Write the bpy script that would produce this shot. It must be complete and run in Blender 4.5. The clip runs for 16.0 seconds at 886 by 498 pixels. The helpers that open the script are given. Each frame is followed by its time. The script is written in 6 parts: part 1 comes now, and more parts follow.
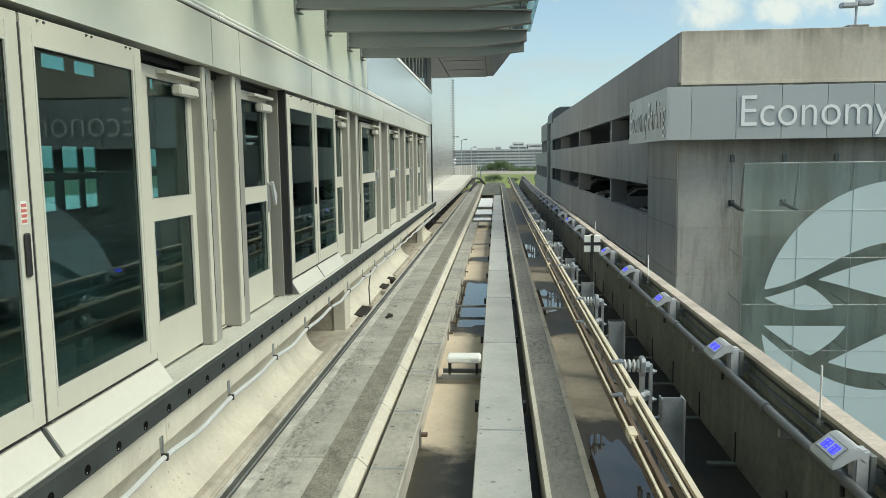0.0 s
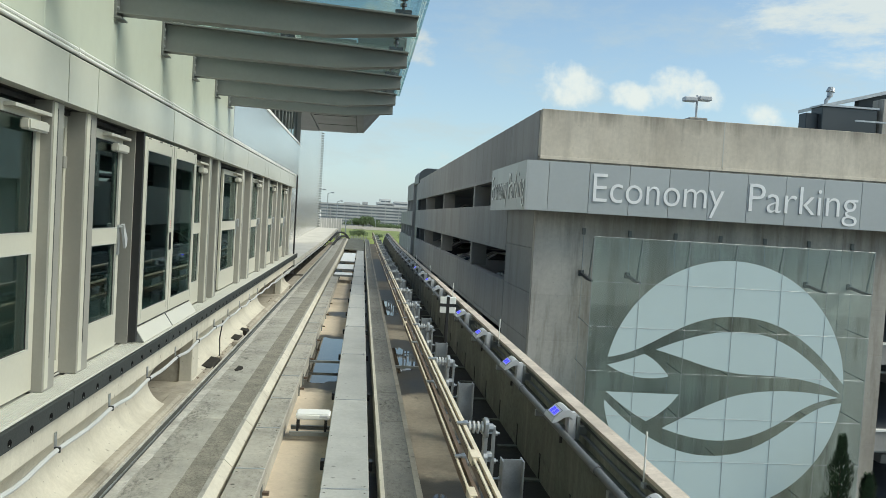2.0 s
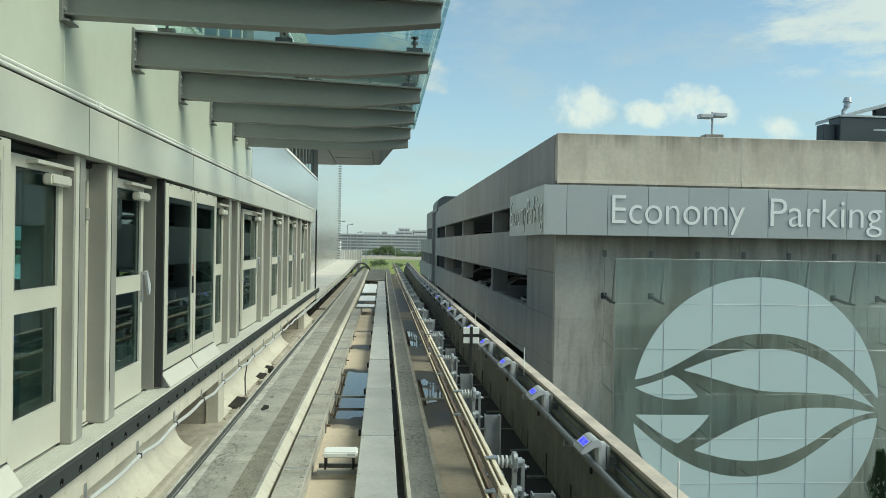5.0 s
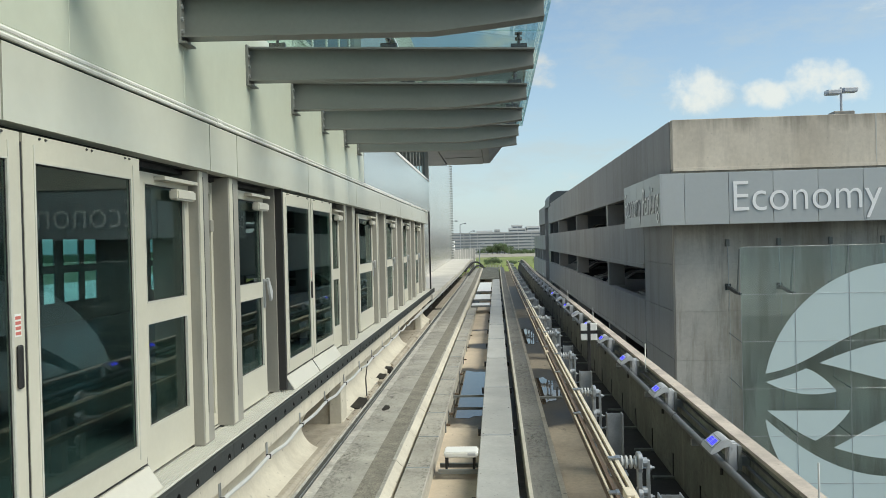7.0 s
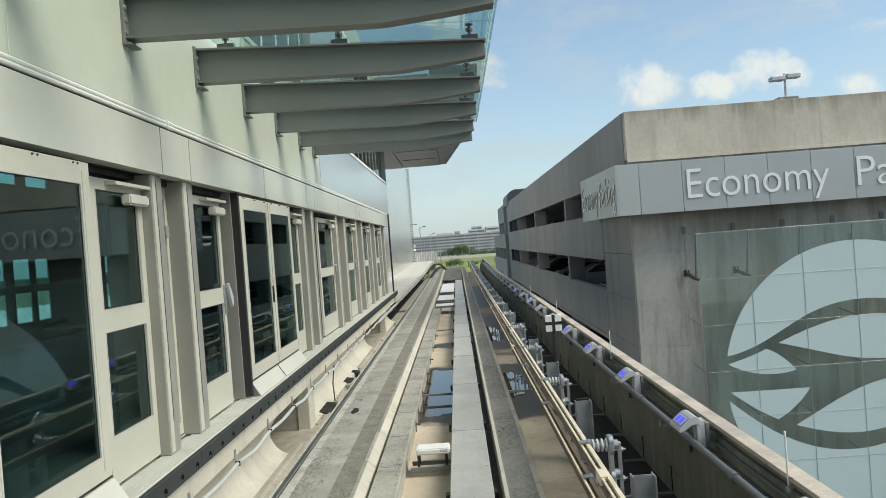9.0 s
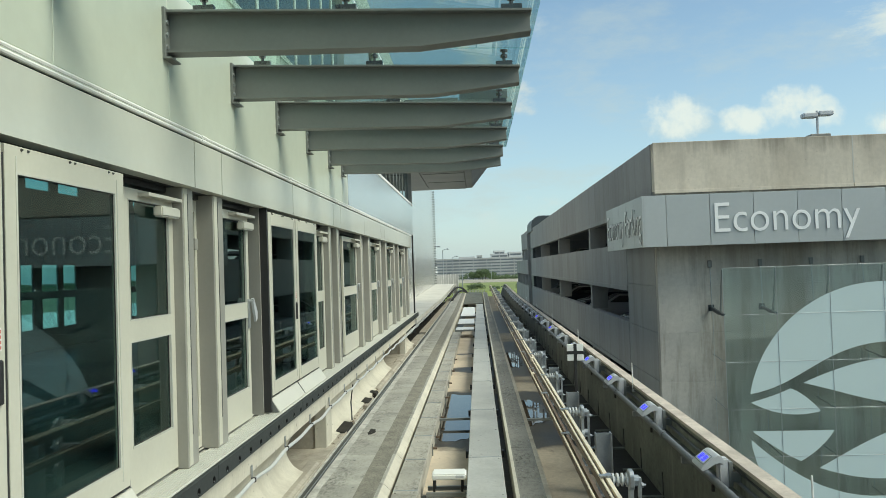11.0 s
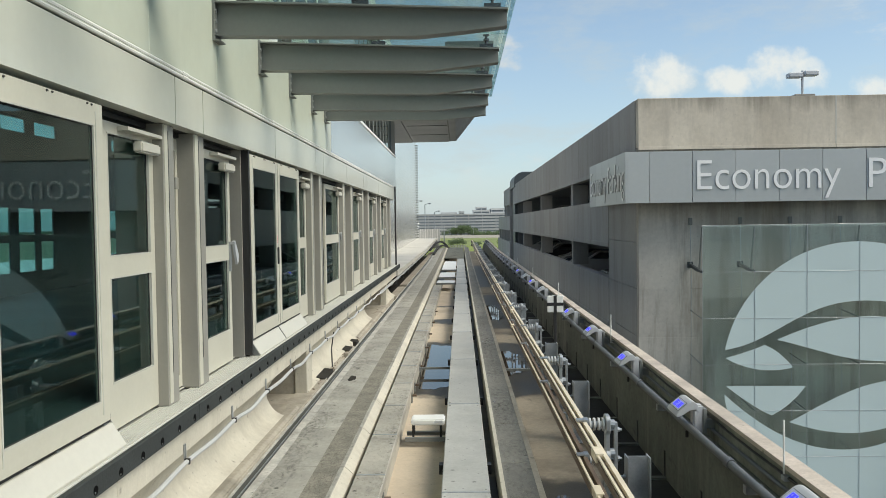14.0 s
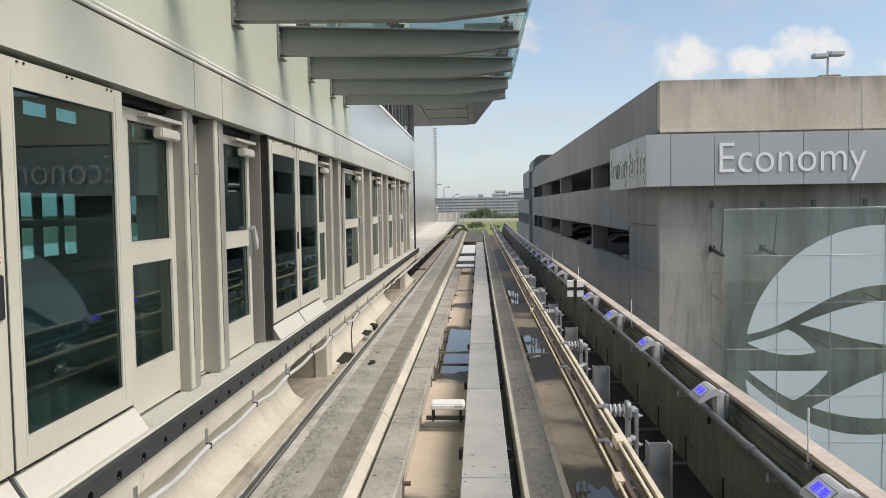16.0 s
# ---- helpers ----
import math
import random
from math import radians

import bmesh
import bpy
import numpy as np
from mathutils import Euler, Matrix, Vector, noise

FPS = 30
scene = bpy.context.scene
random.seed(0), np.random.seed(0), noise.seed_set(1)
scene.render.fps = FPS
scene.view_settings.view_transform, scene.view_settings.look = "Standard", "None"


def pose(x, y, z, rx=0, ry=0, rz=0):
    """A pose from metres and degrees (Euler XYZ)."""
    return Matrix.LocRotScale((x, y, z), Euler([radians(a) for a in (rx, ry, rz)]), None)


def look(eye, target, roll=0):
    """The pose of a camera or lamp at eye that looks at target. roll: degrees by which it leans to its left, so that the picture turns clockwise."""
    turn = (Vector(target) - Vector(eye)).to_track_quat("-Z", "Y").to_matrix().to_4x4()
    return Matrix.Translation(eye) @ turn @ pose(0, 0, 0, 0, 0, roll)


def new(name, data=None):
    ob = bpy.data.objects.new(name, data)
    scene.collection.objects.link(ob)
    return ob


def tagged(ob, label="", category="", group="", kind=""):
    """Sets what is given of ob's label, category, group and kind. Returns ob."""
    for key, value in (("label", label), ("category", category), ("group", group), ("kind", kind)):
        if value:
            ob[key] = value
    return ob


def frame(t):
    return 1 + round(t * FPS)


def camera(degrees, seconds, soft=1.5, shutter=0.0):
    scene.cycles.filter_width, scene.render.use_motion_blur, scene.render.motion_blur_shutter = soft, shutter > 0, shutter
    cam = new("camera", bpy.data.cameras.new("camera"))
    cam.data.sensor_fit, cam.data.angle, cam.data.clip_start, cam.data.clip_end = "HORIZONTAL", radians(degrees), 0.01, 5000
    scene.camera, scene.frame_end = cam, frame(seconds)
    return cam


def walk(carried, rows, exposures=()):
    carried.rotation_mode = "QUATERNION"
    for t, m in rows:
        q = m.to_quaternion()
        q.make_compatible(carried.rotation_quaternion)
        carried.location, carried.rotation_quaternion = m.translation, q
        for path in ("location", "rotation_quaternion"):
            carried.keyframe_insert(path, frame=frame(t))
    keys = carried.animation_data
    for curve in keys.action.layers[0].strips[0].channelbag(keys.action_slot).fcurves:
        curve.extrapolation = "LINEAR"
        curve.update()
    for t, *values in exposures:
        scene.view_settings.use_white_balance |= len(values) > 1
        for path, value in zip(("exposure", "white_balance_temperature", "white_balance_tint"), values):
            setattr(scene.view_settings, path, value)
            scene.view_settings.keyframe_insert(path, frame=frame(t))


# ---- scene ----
cam = camera(59.1, 16.0, soft=0.4)
PATH = [
    (0, (0.146, 1.195, 1.456), (0.008, 3.177, 1.227), -0.8),
    (0.5, (0.185, 1.09, 1.465), (0.136, 3.081, 1.292), -0.9),
    (1, (0.196, 1.13, 1.506), (0.303, 3.125, 1.416), -0.1),
    (1.5, (0.197, 1.109, 1.491), (0.359, 3.102, 1.433), 1.4),
    (2, (0.199, 1.077, 1.496), (0.408, 3.064, 1.417), 3.4),
    (2.5, (0.209, 1.064, 1.504), (0.467, 3.046, 1.436), 3.8),
    (3, (0.197, 1.07, 1.495), (0.465, 3.052, 1.465), 3.4),
    (5.5, (0.204, 1.084, 1.578), (0.305, 3.081, 1.564), 0.2),
    (6, (0.206, 1.101, 1.576), (0.232, 3.101, 1.562), -0.0),
    (6.5, (0.204, 1.135, 1.578), (0.14, 3.134, 1.566), -0.2),
    (7, (0.216, 1.134, 1.58), (0.081, 3.129, 1.562), -1.4),
    (7.5, (0.219, 1.135, 1.587), (0.039, 3.126, 1.563), -2.9),
    (8, (0.211, 1.098, 1.548), (0.073, 3.094, 1.542), -4.1),
    (8.5, (0.209, 1.148, 1.485), (0.168, 3.147, 1.465), -5.0),
    (11, (0.166, 1.179, 1.497), (0.078, 3.176, 1.545), -1.9),
    (11.5, (0.172, 1.198, 1.446), (0.072, 3.195, 1.482), -2.8),
    (12, (0.19, 1.173, 1.392), (0.154, 3.173, 1.349), -4.2),
    (12.5, (0.178, 1.186, 1.387), (0.193, 3.185, 1.324), -4.2),
    (13, (0.168, 1.193, 1.391), (0.188, 3.192, 1.354), -2.3),
    (13.5, (0.161, 1.194, 1.394), (0.164, 3.194, 1.359), -1.3),
    (14, (0.15, 1.197, 1.402), (0.106, 3.195, 1.335), -0.8),
    (14.5, (0.153, 1.223, 1.407), (0.085, 3.216, 1.247), -1.1),
    (15, (0.154, 1.223, 1.406), (0.092, 3.213, 1.21), -1.2),
    (15.5, (0.151, 1.229, 1.417), (0.077, 3.222, 1.261), -1.0),
    (16, (0.142, 1.233, 1.42), (0.049, 3.227, 1.311), -0.9),
]
EXPOSURE = [(0, 0.52, 6830, -2), (0.5, 0.52, 6830, 4), (1.5, 0.5, 6700, 1), (2.5, 0.49, 6660, -1), (3, 0.46, 6690, -7), (5.5, 0.47, 6700, -9), (6, 0.48, 6710, -2), (7, 0.48, 6760, 3),
            (8, 0.5, 6780, 0), (8.5, 0.5, 6740, 5), (11, 0.5, 6750, -4), (12, 0.5, 6750, 6), (13, 0.5, 6800, 8), (14, 0.48, 6850, 6), (15, 0.52, 6950, 14), (16, 0.52, 7000, 14)]
walk(cam, [(t, look(eye, target, roll)) for t, eye, target, roll in PATH], EXPOSURE)

# ---- world, sun, exposure ----
SUN_EL, SUN_AZ = radians(46), radians(109)   # azimuth clockwise from +y
world = bpy.data.worlds.new("world")
scene.world = world
world.use_nodes = True
wn = world.node_tree
wn.nodes.clear()
w_out = wn.nodes.new("ShaderNodeOutputWorld")
w_bg = wn.nodes.new("ShaderNodeBackground")
w_sky = wn.nodes.new("ShaderNodeTexSky")
w_sky.sky_type = "NISHITA"
w_sky.sun_disc = False
w_sky.sun_elevation = SUN_EL
w_sky.sun_rotation = SUN_AZ
w_sky.air_density, w_sky.dust_density, w_sky.ozone_density = 1.0, 0.7, 1.5
w_bg.inputs["Strength"].default_value = 0.119
# clouds: broken cumulus and thin veils over the sky
w_tc = wn.nodes.new("ShaderNodeTexCoord")
w_sep = wn.nodes.new("ShaderNodeSeparateXYZ")
w_rot = wn.nodes.new("ShaderNodeMapping")
w_rot.inputs["Rotation"].default_value = (0, 0, radians(6.2))
wn.links.new(w_tc.outputs["Generated"], w_rot.inputs["Vector"])
wn.links.new(w_rot.outputs[0], w_sep.inputs[0])


def wmath(op, a, b=None):
    n = wn.nodes.new("ShaderNodeMath")
    n.operation = op
    for i, v in enumerate((a, b)):
        if v is None:
            continue
        if isinstance(v, (int, float)):
            n.inputs[i].default_value = v
        else:
            wn.links.new(v, n.inputs[i])
    return n.outputs[0]


w_z = wmath("MAXIMUM", w_sep.outputs["Z"], 0.0)
w_den = wmath("ADD", w_z, 0.22)
w_u = wmath("DIVIDE", w_sep.outputs["X"], w_den)
w_v = wmath("DIVIDE", w_sep.outputs["Y"], w_den)
w_cmb = wn.nodes.new("ShaderNodeCombineXYZ")
wn.links.new(w_u, w_cmb.inputs[0])
wn.links.new(w_v, w_cmb.inputs[1])
wn.links.new(wmath("MULTIPLY", w_z, 2.5), w_cmb.inputs[2])


def wnoise(vec, scale, detail, rough):
    n = wn.nodes.new("ShaderNodeTexNoise")
    wn.links.new(vec, n.inputs["Vector"])
    n.inputs["Scale"].default_value, n.inputs["Detail"].default_value, n.inputs["Roughness"].default_value = scale, detail, rough
    return n.outputs["Fac"]


def wrange(v, lo, hi, a, b_):
    r = wn.nodes.new("ShaderNodeMapRange")
    r.interpolation_type = "SMOOTHSTEP"
    for k_, x_ in (("From Min", lo), ("From Max", hi), ("To Min", a), ("To Max", b_)):
        r.inputs[k_].default_value = x_
    wn.links.new(v, r.inputs["Value"])
    return r.outputs[0]


def wblend(fac, a, b_):
    n = wn.nodes.new("ShaderNodeMix")
    n.data_type = "RGBA"
    wn.links.new(fac, n.inputs["Factor"])
    for k_, v in (("A", a), ("B", b_)):
        if isinstance(v, tuple):
            n.inputs[k_].default_value = (*v, 1)
        else:
            wn.links.new(v, n.inputs[k_])
    return n.outputs["Result"]


# pale haze towards the horizon, thin high veils, and low cumulus, densest to the north-east
haze = wmath("ADD", wmath("MULTIPLY", wmath("POWER", wmath("MAXIMUM", wmath("SUBTRACT", 1.0, wmath("MULTIPLY", w_z, 2.6)), 0.0), 1.5), 0.62), 0.03)
sky_c = wblend(haze, w_sky.outputs[0], (2.75, 3.65, 4.7))
veil = wrange(wnoise(w_cmb.outputs[0], 2.1, 12, 0.64), 0.46, 0.70, 0.0, 0.45)
sky_c = wblend(veil, sky_c, (3.5, 3.85, 4.05))
w_dir = wn.nodes.new("ShaderNodeSeparateXYZ")
wn.links.new(w_tc.outputs["Generated"], w_dir.inputs[0])
w_fwd = wmath("MAXIMUM", w_dir.outputs["Y"], 0.05)
w_across, w_up = wmath("DIVIDE", w_dir.outputs["X"], w_fwd), wmath("DIVIDE", w_dir.outputs["Z"], w_fwd)


def bank(u0, v0, du, dv):
    """1 in the middle of a patch of cloud, falling to 0 at its rim and below beyond it; slopes across and up."""
    eu = wmath("POWER", wmath("DIVIDE", wmath("SUBTRACT", w_across, u0), du), 2.0)
    ev = wmath("POWER", wmath("DIVIDE", wmath("SUBTRACT", w_up, v0), dv), 2.0)
    return wmath("SUBTRACT", 1.0, wmath("ADD", eu, ev))


# broken high veil to the east
w_ms = wn.nodes.new("ShaderNodeMapping")
w_ms.inputs["Scale"].default_value = (1.0, 1.0, 3.2)
w_ms.inputs["Rotation"].default_value = (0.0, 0.25, 0.0)
wn.links.new(w_tc.outputs["Generated"], w_ms.inputs["Vector"])
shred = wmath("MULTIPLY", wmath("SUBTRACT", wnoise(w_ms.outputs[0], 9.0, 12, 0.66), 0.5), 4.0)
sky_c = wblend(wrange(wmath("ADD", bank(0.68, 0.315, 0.24, 0.10), shred), 0.0, 1.15, 0.0, 0.85), sky_c, (4.6, 4.8, 4.9))
w_dot = wn.nodes.new("ShaderNodeVectorMath")
w_dot.operation = "DOT_PRODUCT"
wn.links.new(w_rot.outputs[0], w_dot.inputs[0])
w_dot.inputs[1].default_value = (0.40, 0.88, 0.22)
clear = wrange(w_dot.outputs["Value"], 0.86, 0.95, 0.0, -0.2)
w_map = wn.nodes.new("ShaderNodeMapping")
w_map.inputs["Scale"].default_value = (1.0, 1.0, 1.7)
w_map.inputs["Location"].default_value = (0.25, 0.40, 0.55)
wn.links.new(w_rot.outputs[0], w_map.inputs["Vector"])
lump = wmath("ADD", wnoise(w_map.outputs[0], 5.6, 10, 0.56), clear)
belt = wrange(w_sep.outputs["Z"], 0.03, 0.10, 0.0, 1.0)
cum = wmath("MULTIPLY", wrange(lump, 0.53, 0.64, 0.0, 0.9), belt)
sky_c = wblend(cum, sky_c, (4.35, 4.45, 4.5))
# single cumulus heaps low over the garage: (slope across, slope up, half width, half height)
heap = None
for u0, v0, du, dv in ((0.257, 0.180, 0.048, 0.032), (0.345, 0.174, 0.036, 0.022), (0.398, 0.188, 0.050, 0.032), (0.435, 0.180, 0.036, 0.024), (0.527, 0.163, 0.042, 0.024)):
    one = bank(u0, v0, du, dv)
    heap = one if heap is None else wmath("MAXIMUM", heap, one)
puff = wmath("MULTIPLY", wmath("SUBTRACT", wnoise(w_tc.outputs["Generated"], 26.0, 9, 0.6), 0.5), 3.0)
sky_c = wblend(wrange(wmath("ADD", heap, puff), 0.05, 1.1, 0.0, 0.9), sky_c, (5.1, 5.25, 5.3))
wn.links.new(sky_c, w_bg.inputs["Color"])
wn.links.new(w_bg.outputs[0], w_out.inputs["Surface"])

sun = new("sun", bpy.data.lights.new("sun", "SUN"))
sun.data.energy, sun.data.angle, sun.data.color = 2.5, radians(38), (1.0, 0.95, 0.87)
sun_from = Vector((math.sin(SUN_AZ) * math.cos(SUN_EL), math.cos(SUN_AZ) * math.cos(SUN_EL), math.sin(SUN_EL)))
sun.matrix_world = look(tuple(sun_from * 60), (0, 0, 0))


# ---- materials ----
def shader(name, color, rough=0.7, metal=0.0, spread=0.12, scale=3.0, fine=40.0, bump=0.15, stain=0.0, stain_color=None,
           streak=False, spec=0.5, coat=0.0, per_piece=0.0, specks=0.0, cracks=0.0, blots=0.0, wash=0.0, bands=(), drip_shade=None):
    """A surface with two scales of colour variation, uneven gloss, fine relief and, if asked, stains or run-down streaks."""
    m = bpy.data.materials.new(name)
    m.use_nodes = True
    nt = m.node_tree
    b = nt.nodes["Principled BSDF"]
    b.inputs["Metallic"].default_value = metal
    b.inputs["Specular IOR Level"].default_value = spec
    b.inputs["Coat Weight"].default_value = coat
    geo = nt.nodes.new("ShaderNodeNewGeometry")

    def noise_node(s, detail=6, rough_=0.6, stretch=None):
        n = nt.nodes.new("ShaderNodeTexNoise")
        n.inputs["Scale"].default_value, n.inputs["Detail"].default_value, n.inputs["Roughness"].default_value = s, detail, rough_
        src = geo.outputs["Position"]
        if stretch:
            mp = nt.nodes.new("ShaderNodeMapping")
            mp.inputs["Scale"].default_value = stretch
            nt.links.new(src, mp.inputs["Vector"])
            src = mp.outputs[0]
        nt.links.new(src, n.inputs["Vector"])
        return n.outputs["Fac"]

    def ramp(fac, lo, hi, a, bb):
        r = nt.nodes.new("ShaderNodeMapRange")
        r.inputs["From Min"].default_value, r.inputs["From Max"].default_value = lo, hi
        r.inputs["To Min"].default_value, r.inputs["To Max"].default_value = a, bb
        nt.links.new(fac, r.inputs["Value"])
        return r.outputs[0]

    def mult(a, c):
        n = nt.nodes.new("ShaderNodeMath")
        n.operation = "MULTIPLY"
        nt.links.new(a, n.inputs[0])
        nt.links.new(c, n.inputs[1])
        return n.outputs[0]

    big, small = noise_node(scale), noise_node(fine, 4, 0.7)
    val = mult(ramp(big, 0.3, 0.7, 1 - spread, 1 + spread), ramp(small, 0.3, 0.7, 1 - spread * 0.6, 1 + spread * 0.6))
    if per_piece:
        inf = nt.nodes.new("ShaderNodeObjectInfo")
        val = mult(val, ramp(inf.outputs["Random"], 0, 1, 1 - per_piece, 1 + per_piece))
    hsv = nt.nodes.new("ShaderNodeHueSaturation")
    hsv.inputs["Color"].default_value = (*color, 1)
    nt.links.new(val, hsv.inputs["Value"])
    col = hsv.outputs[0]
    if stain:
        s = noise_node(2.2 if streak else scale * 0.7, 7, 0.65, (1.0, 1.0, 0.12) if streak else None)
        mx = nt.nodes.new("ShaderNodeMix")
        mx.data_type = "RGBA"
        nt.links.new(ramp(s, 0.5, 0.72, 0, stain), mx.inputs["Factor"])
        nt.links.new(col, mx.inputs["A"])
        mx.inputs["B"].default_value = (*(stain_color or [c * 0.35 for c in color]), 1)
        col = mx.outputs["Result"]
    if wash:
        # broad weather washes that run down the face
        ws = ramp(noise_node(0.55, 6, 0.55, (1.0, 1.0, 0.22)), 0.44, 0.68, 0, wash)
        mx = nt.nodes.new("ShaderNodeMix")
        mx.data_type = "RGBA"
        nt.links.new(ws, mx.inputs["Factor"])
        nt.links.new(col, mx.inputs["A"])
        mx.inputs["B"].default_value = (color[0] * 0.46, color[1] * 0.42, color[2] * 0.37, 1)
        col = mx.outputs["Result"]
    if drip_shade:
        # black rain stains, and on the garage wall the sign's shade, in ragged tongues from a top edge: (height,
        # length, depth of colour)
        sp = nt.nodes.new("ShaderNodeSeparateXYZ")
        nt.links.new(geo.outputs["Position"], sp.inputs[0])
        up = ramp(sp.outputs["Z"], drip_shade[0] - drip_shade[1], drip_shade[0], 0, 0.6)
        am = nt.nodes.new("ShaderNodeMath")
        am.operation = "ADD"
        nt.links.new(up, am.inputs[0])
        nt.links.new(ramp(noise_node(1.8, 7, 0.65, (1.0, 1.0, 0.08)), 0.3, 0.7, -0.4, 0.4), am.inputs[1])
        mx = nt.nodes.new("ShaderNodeMix")
        mx.data_type = "RGBA"
        nt.links.new(ramp(am.outputs[0], 0.2, 0.85, 0, drip_shade[2]), mx.inputs["Factor"])
        nt.links.new(col, mx.inputs["A"])
        mx.inputs["B"].default_value = (color[0] * 0.3, color[1] * 0.29, color[2] * 0.28, 1)
        col = mx.outputs["Result"]
    if blots:
        # dark rubber and oil blots along the track
        bl = mult(ramp(noise_node(5.5, 8, 0.7, (1.0, 0.35, 1.0)), 0.56, 0.68, 0, 1), ramp(noise_node(0.9, 3, 0.5), 0.42, 0.6, 0, blots))
        mx = nt.nodes.new("ShaderNodeMix")
        mx.data_type = "RGBA"
        nt.links.new(bl, mx.inputs["Factor"])
        nt.links.new(col, mx.inputs["A"])
        mx.inputs["B"].default_value = (*[c * 0.25 for c in color], 1)
        col = mx.outputs["Result"]
    for amount, kind in ((specks, "speck"), (specks * 0.8, "fleck"), (cracks, "crack")):
        if not amount:
            continue
        vo = nt.nodes.new("ShaderNodeTexVoronoi")
        vo.feature = "DISTANCE_TO_EDGE" if kind == "crack" else "F1"
        vo.inputs["Scale"].default_value = {"speck": 4.2, "fleck": 11.0, "crack": 19.0}[kind]
        if kind == "crack":
            # crooked cracks
            nd = nt.nodes.new("ShaderNodeTexNoise")
            nd.inputs["Scale"].default_value, nd.inputs["Detail"].default_value = 9.0, 5
            nt.links.new(geo.outputs["Position"], nd.inputs["Vector"])
            va = nt.nodes.new("ShaderNodeVectorMath")
            va.operation = "MULTIPLY_ADD"
            va.inputs[1].default_value = (0.09, 0.09, 0.09)
            nt.links.new(nd.outputs["Color"], va.inputs[0])
            nt.links.new(geo.outputs["Position"], va.inputs[2])
            nt.links.new(va.outputs[0], vo.inputs["Vector"])
        else:
            nt.links.new(geo.outputs["Position"], vo.inputs["Vector"])
        fac_ = ramp(vo.outputs["Distance"], 0.015, 0.07, amount, 0) if kind == "crack" else ramp(vo.outputs["Distance"], 0.05, 0.13, amount, 0)
        if kind != "crack":
            fac_ = mult(fac_, ramp(noise_node(25.0 if kind == "speck" else 1.6, 3), 0.36, 0.52, 0, 1))
        mx = nt.nodes.new("ShaderNodeMix")
        mx.data_type = "RGBA"
        nt.links.new(fac_, mx.inputs["Factor"])
        nt.links.new(col, mx.inputs["A"])
        mx.inputs["B"].default_value = (*[c * 0.18 for c in color], 1)
        col = mx.outputs["Result"]
    dr = min(0.1, spread * 1.5)
    gloss = ramp(big, 0.3, 0.7, max(0.02, rough - dr), min(1, rough + dr))
    if bands:
        # damp stretches along the track, with ragged ends: (from y, to y)
        sep = nt.nodes.new("ShaderNodeSeparateXYZ")
        nt.links.new(geo.outputs["Position"], sep.inputs[0])
        ad = nt.nodes.new("ShaderNodeMath")
        nt.links.new(sep.outputs["Y"], ad.inputs[0])
        nt.links.new(ramp(noise_node(1.1, 7, 0.6), 0.2, 0.8, -0.55, 0.55), ad.inputs[1])
        total = None
        for y0, y1 in bands:
            m_ = mult(ramp(ad.outputs[0], y0, y0 + 0.3, 0, 1), ramp(ad.outputs[0], y1 - 0.3, y1, 1, 0))
            if total is None:
                total = m_
            else:
                mm = nt.nodes.new("ShaderNodeMath")
                mm.operation = "MAXIMUM"
                nt.links.new(total, mm.inputs[0])
                nt.links.new(m_, mm.inputs[1])
                total = mm.outputs[0]
        total = mult(total, ramp(noise_node(3.0, 6, 0.6), 0.3, 0.5, 0.86, 1.0))
        mx = nt.nodes.new("ShaderNodeMix")
        mx.data_type = "RGBA"
        nt.links.new(total, mx.inputs["Factor"])
        nt.links.new(col, mx.inputs["A"])
        mx.inputs["B"].default_value = (0.038, 0.033, 0.022, 1)
        col = mx.outputs["Result"]
        mg = nt.nodes.new("ShaderNodeMix")
        nt.links.new(total, mg.inputs["Factor"])
        nt.links.new(gloss, mg.inputs["A"])
        mg.inputs["B"].default_value = 0.45
        gloss = mg.outputs["Result"]
    nt.links.new(col, b.inputs["Base Color"])
    nt.links.new(gloss, b.inputs["Roughness"])
    if bump:
        bp = nt.nodes.new("ShaderNodeBump")
        bp.inputs["Strength"].default_value, bp.inputs["Distance"].default_value = bump, 0.01
        nt.links.new(small, bp.inputs["Height"])
        nt.links.new(bp.outputs[0], b.inputs["Normal"])
    return m


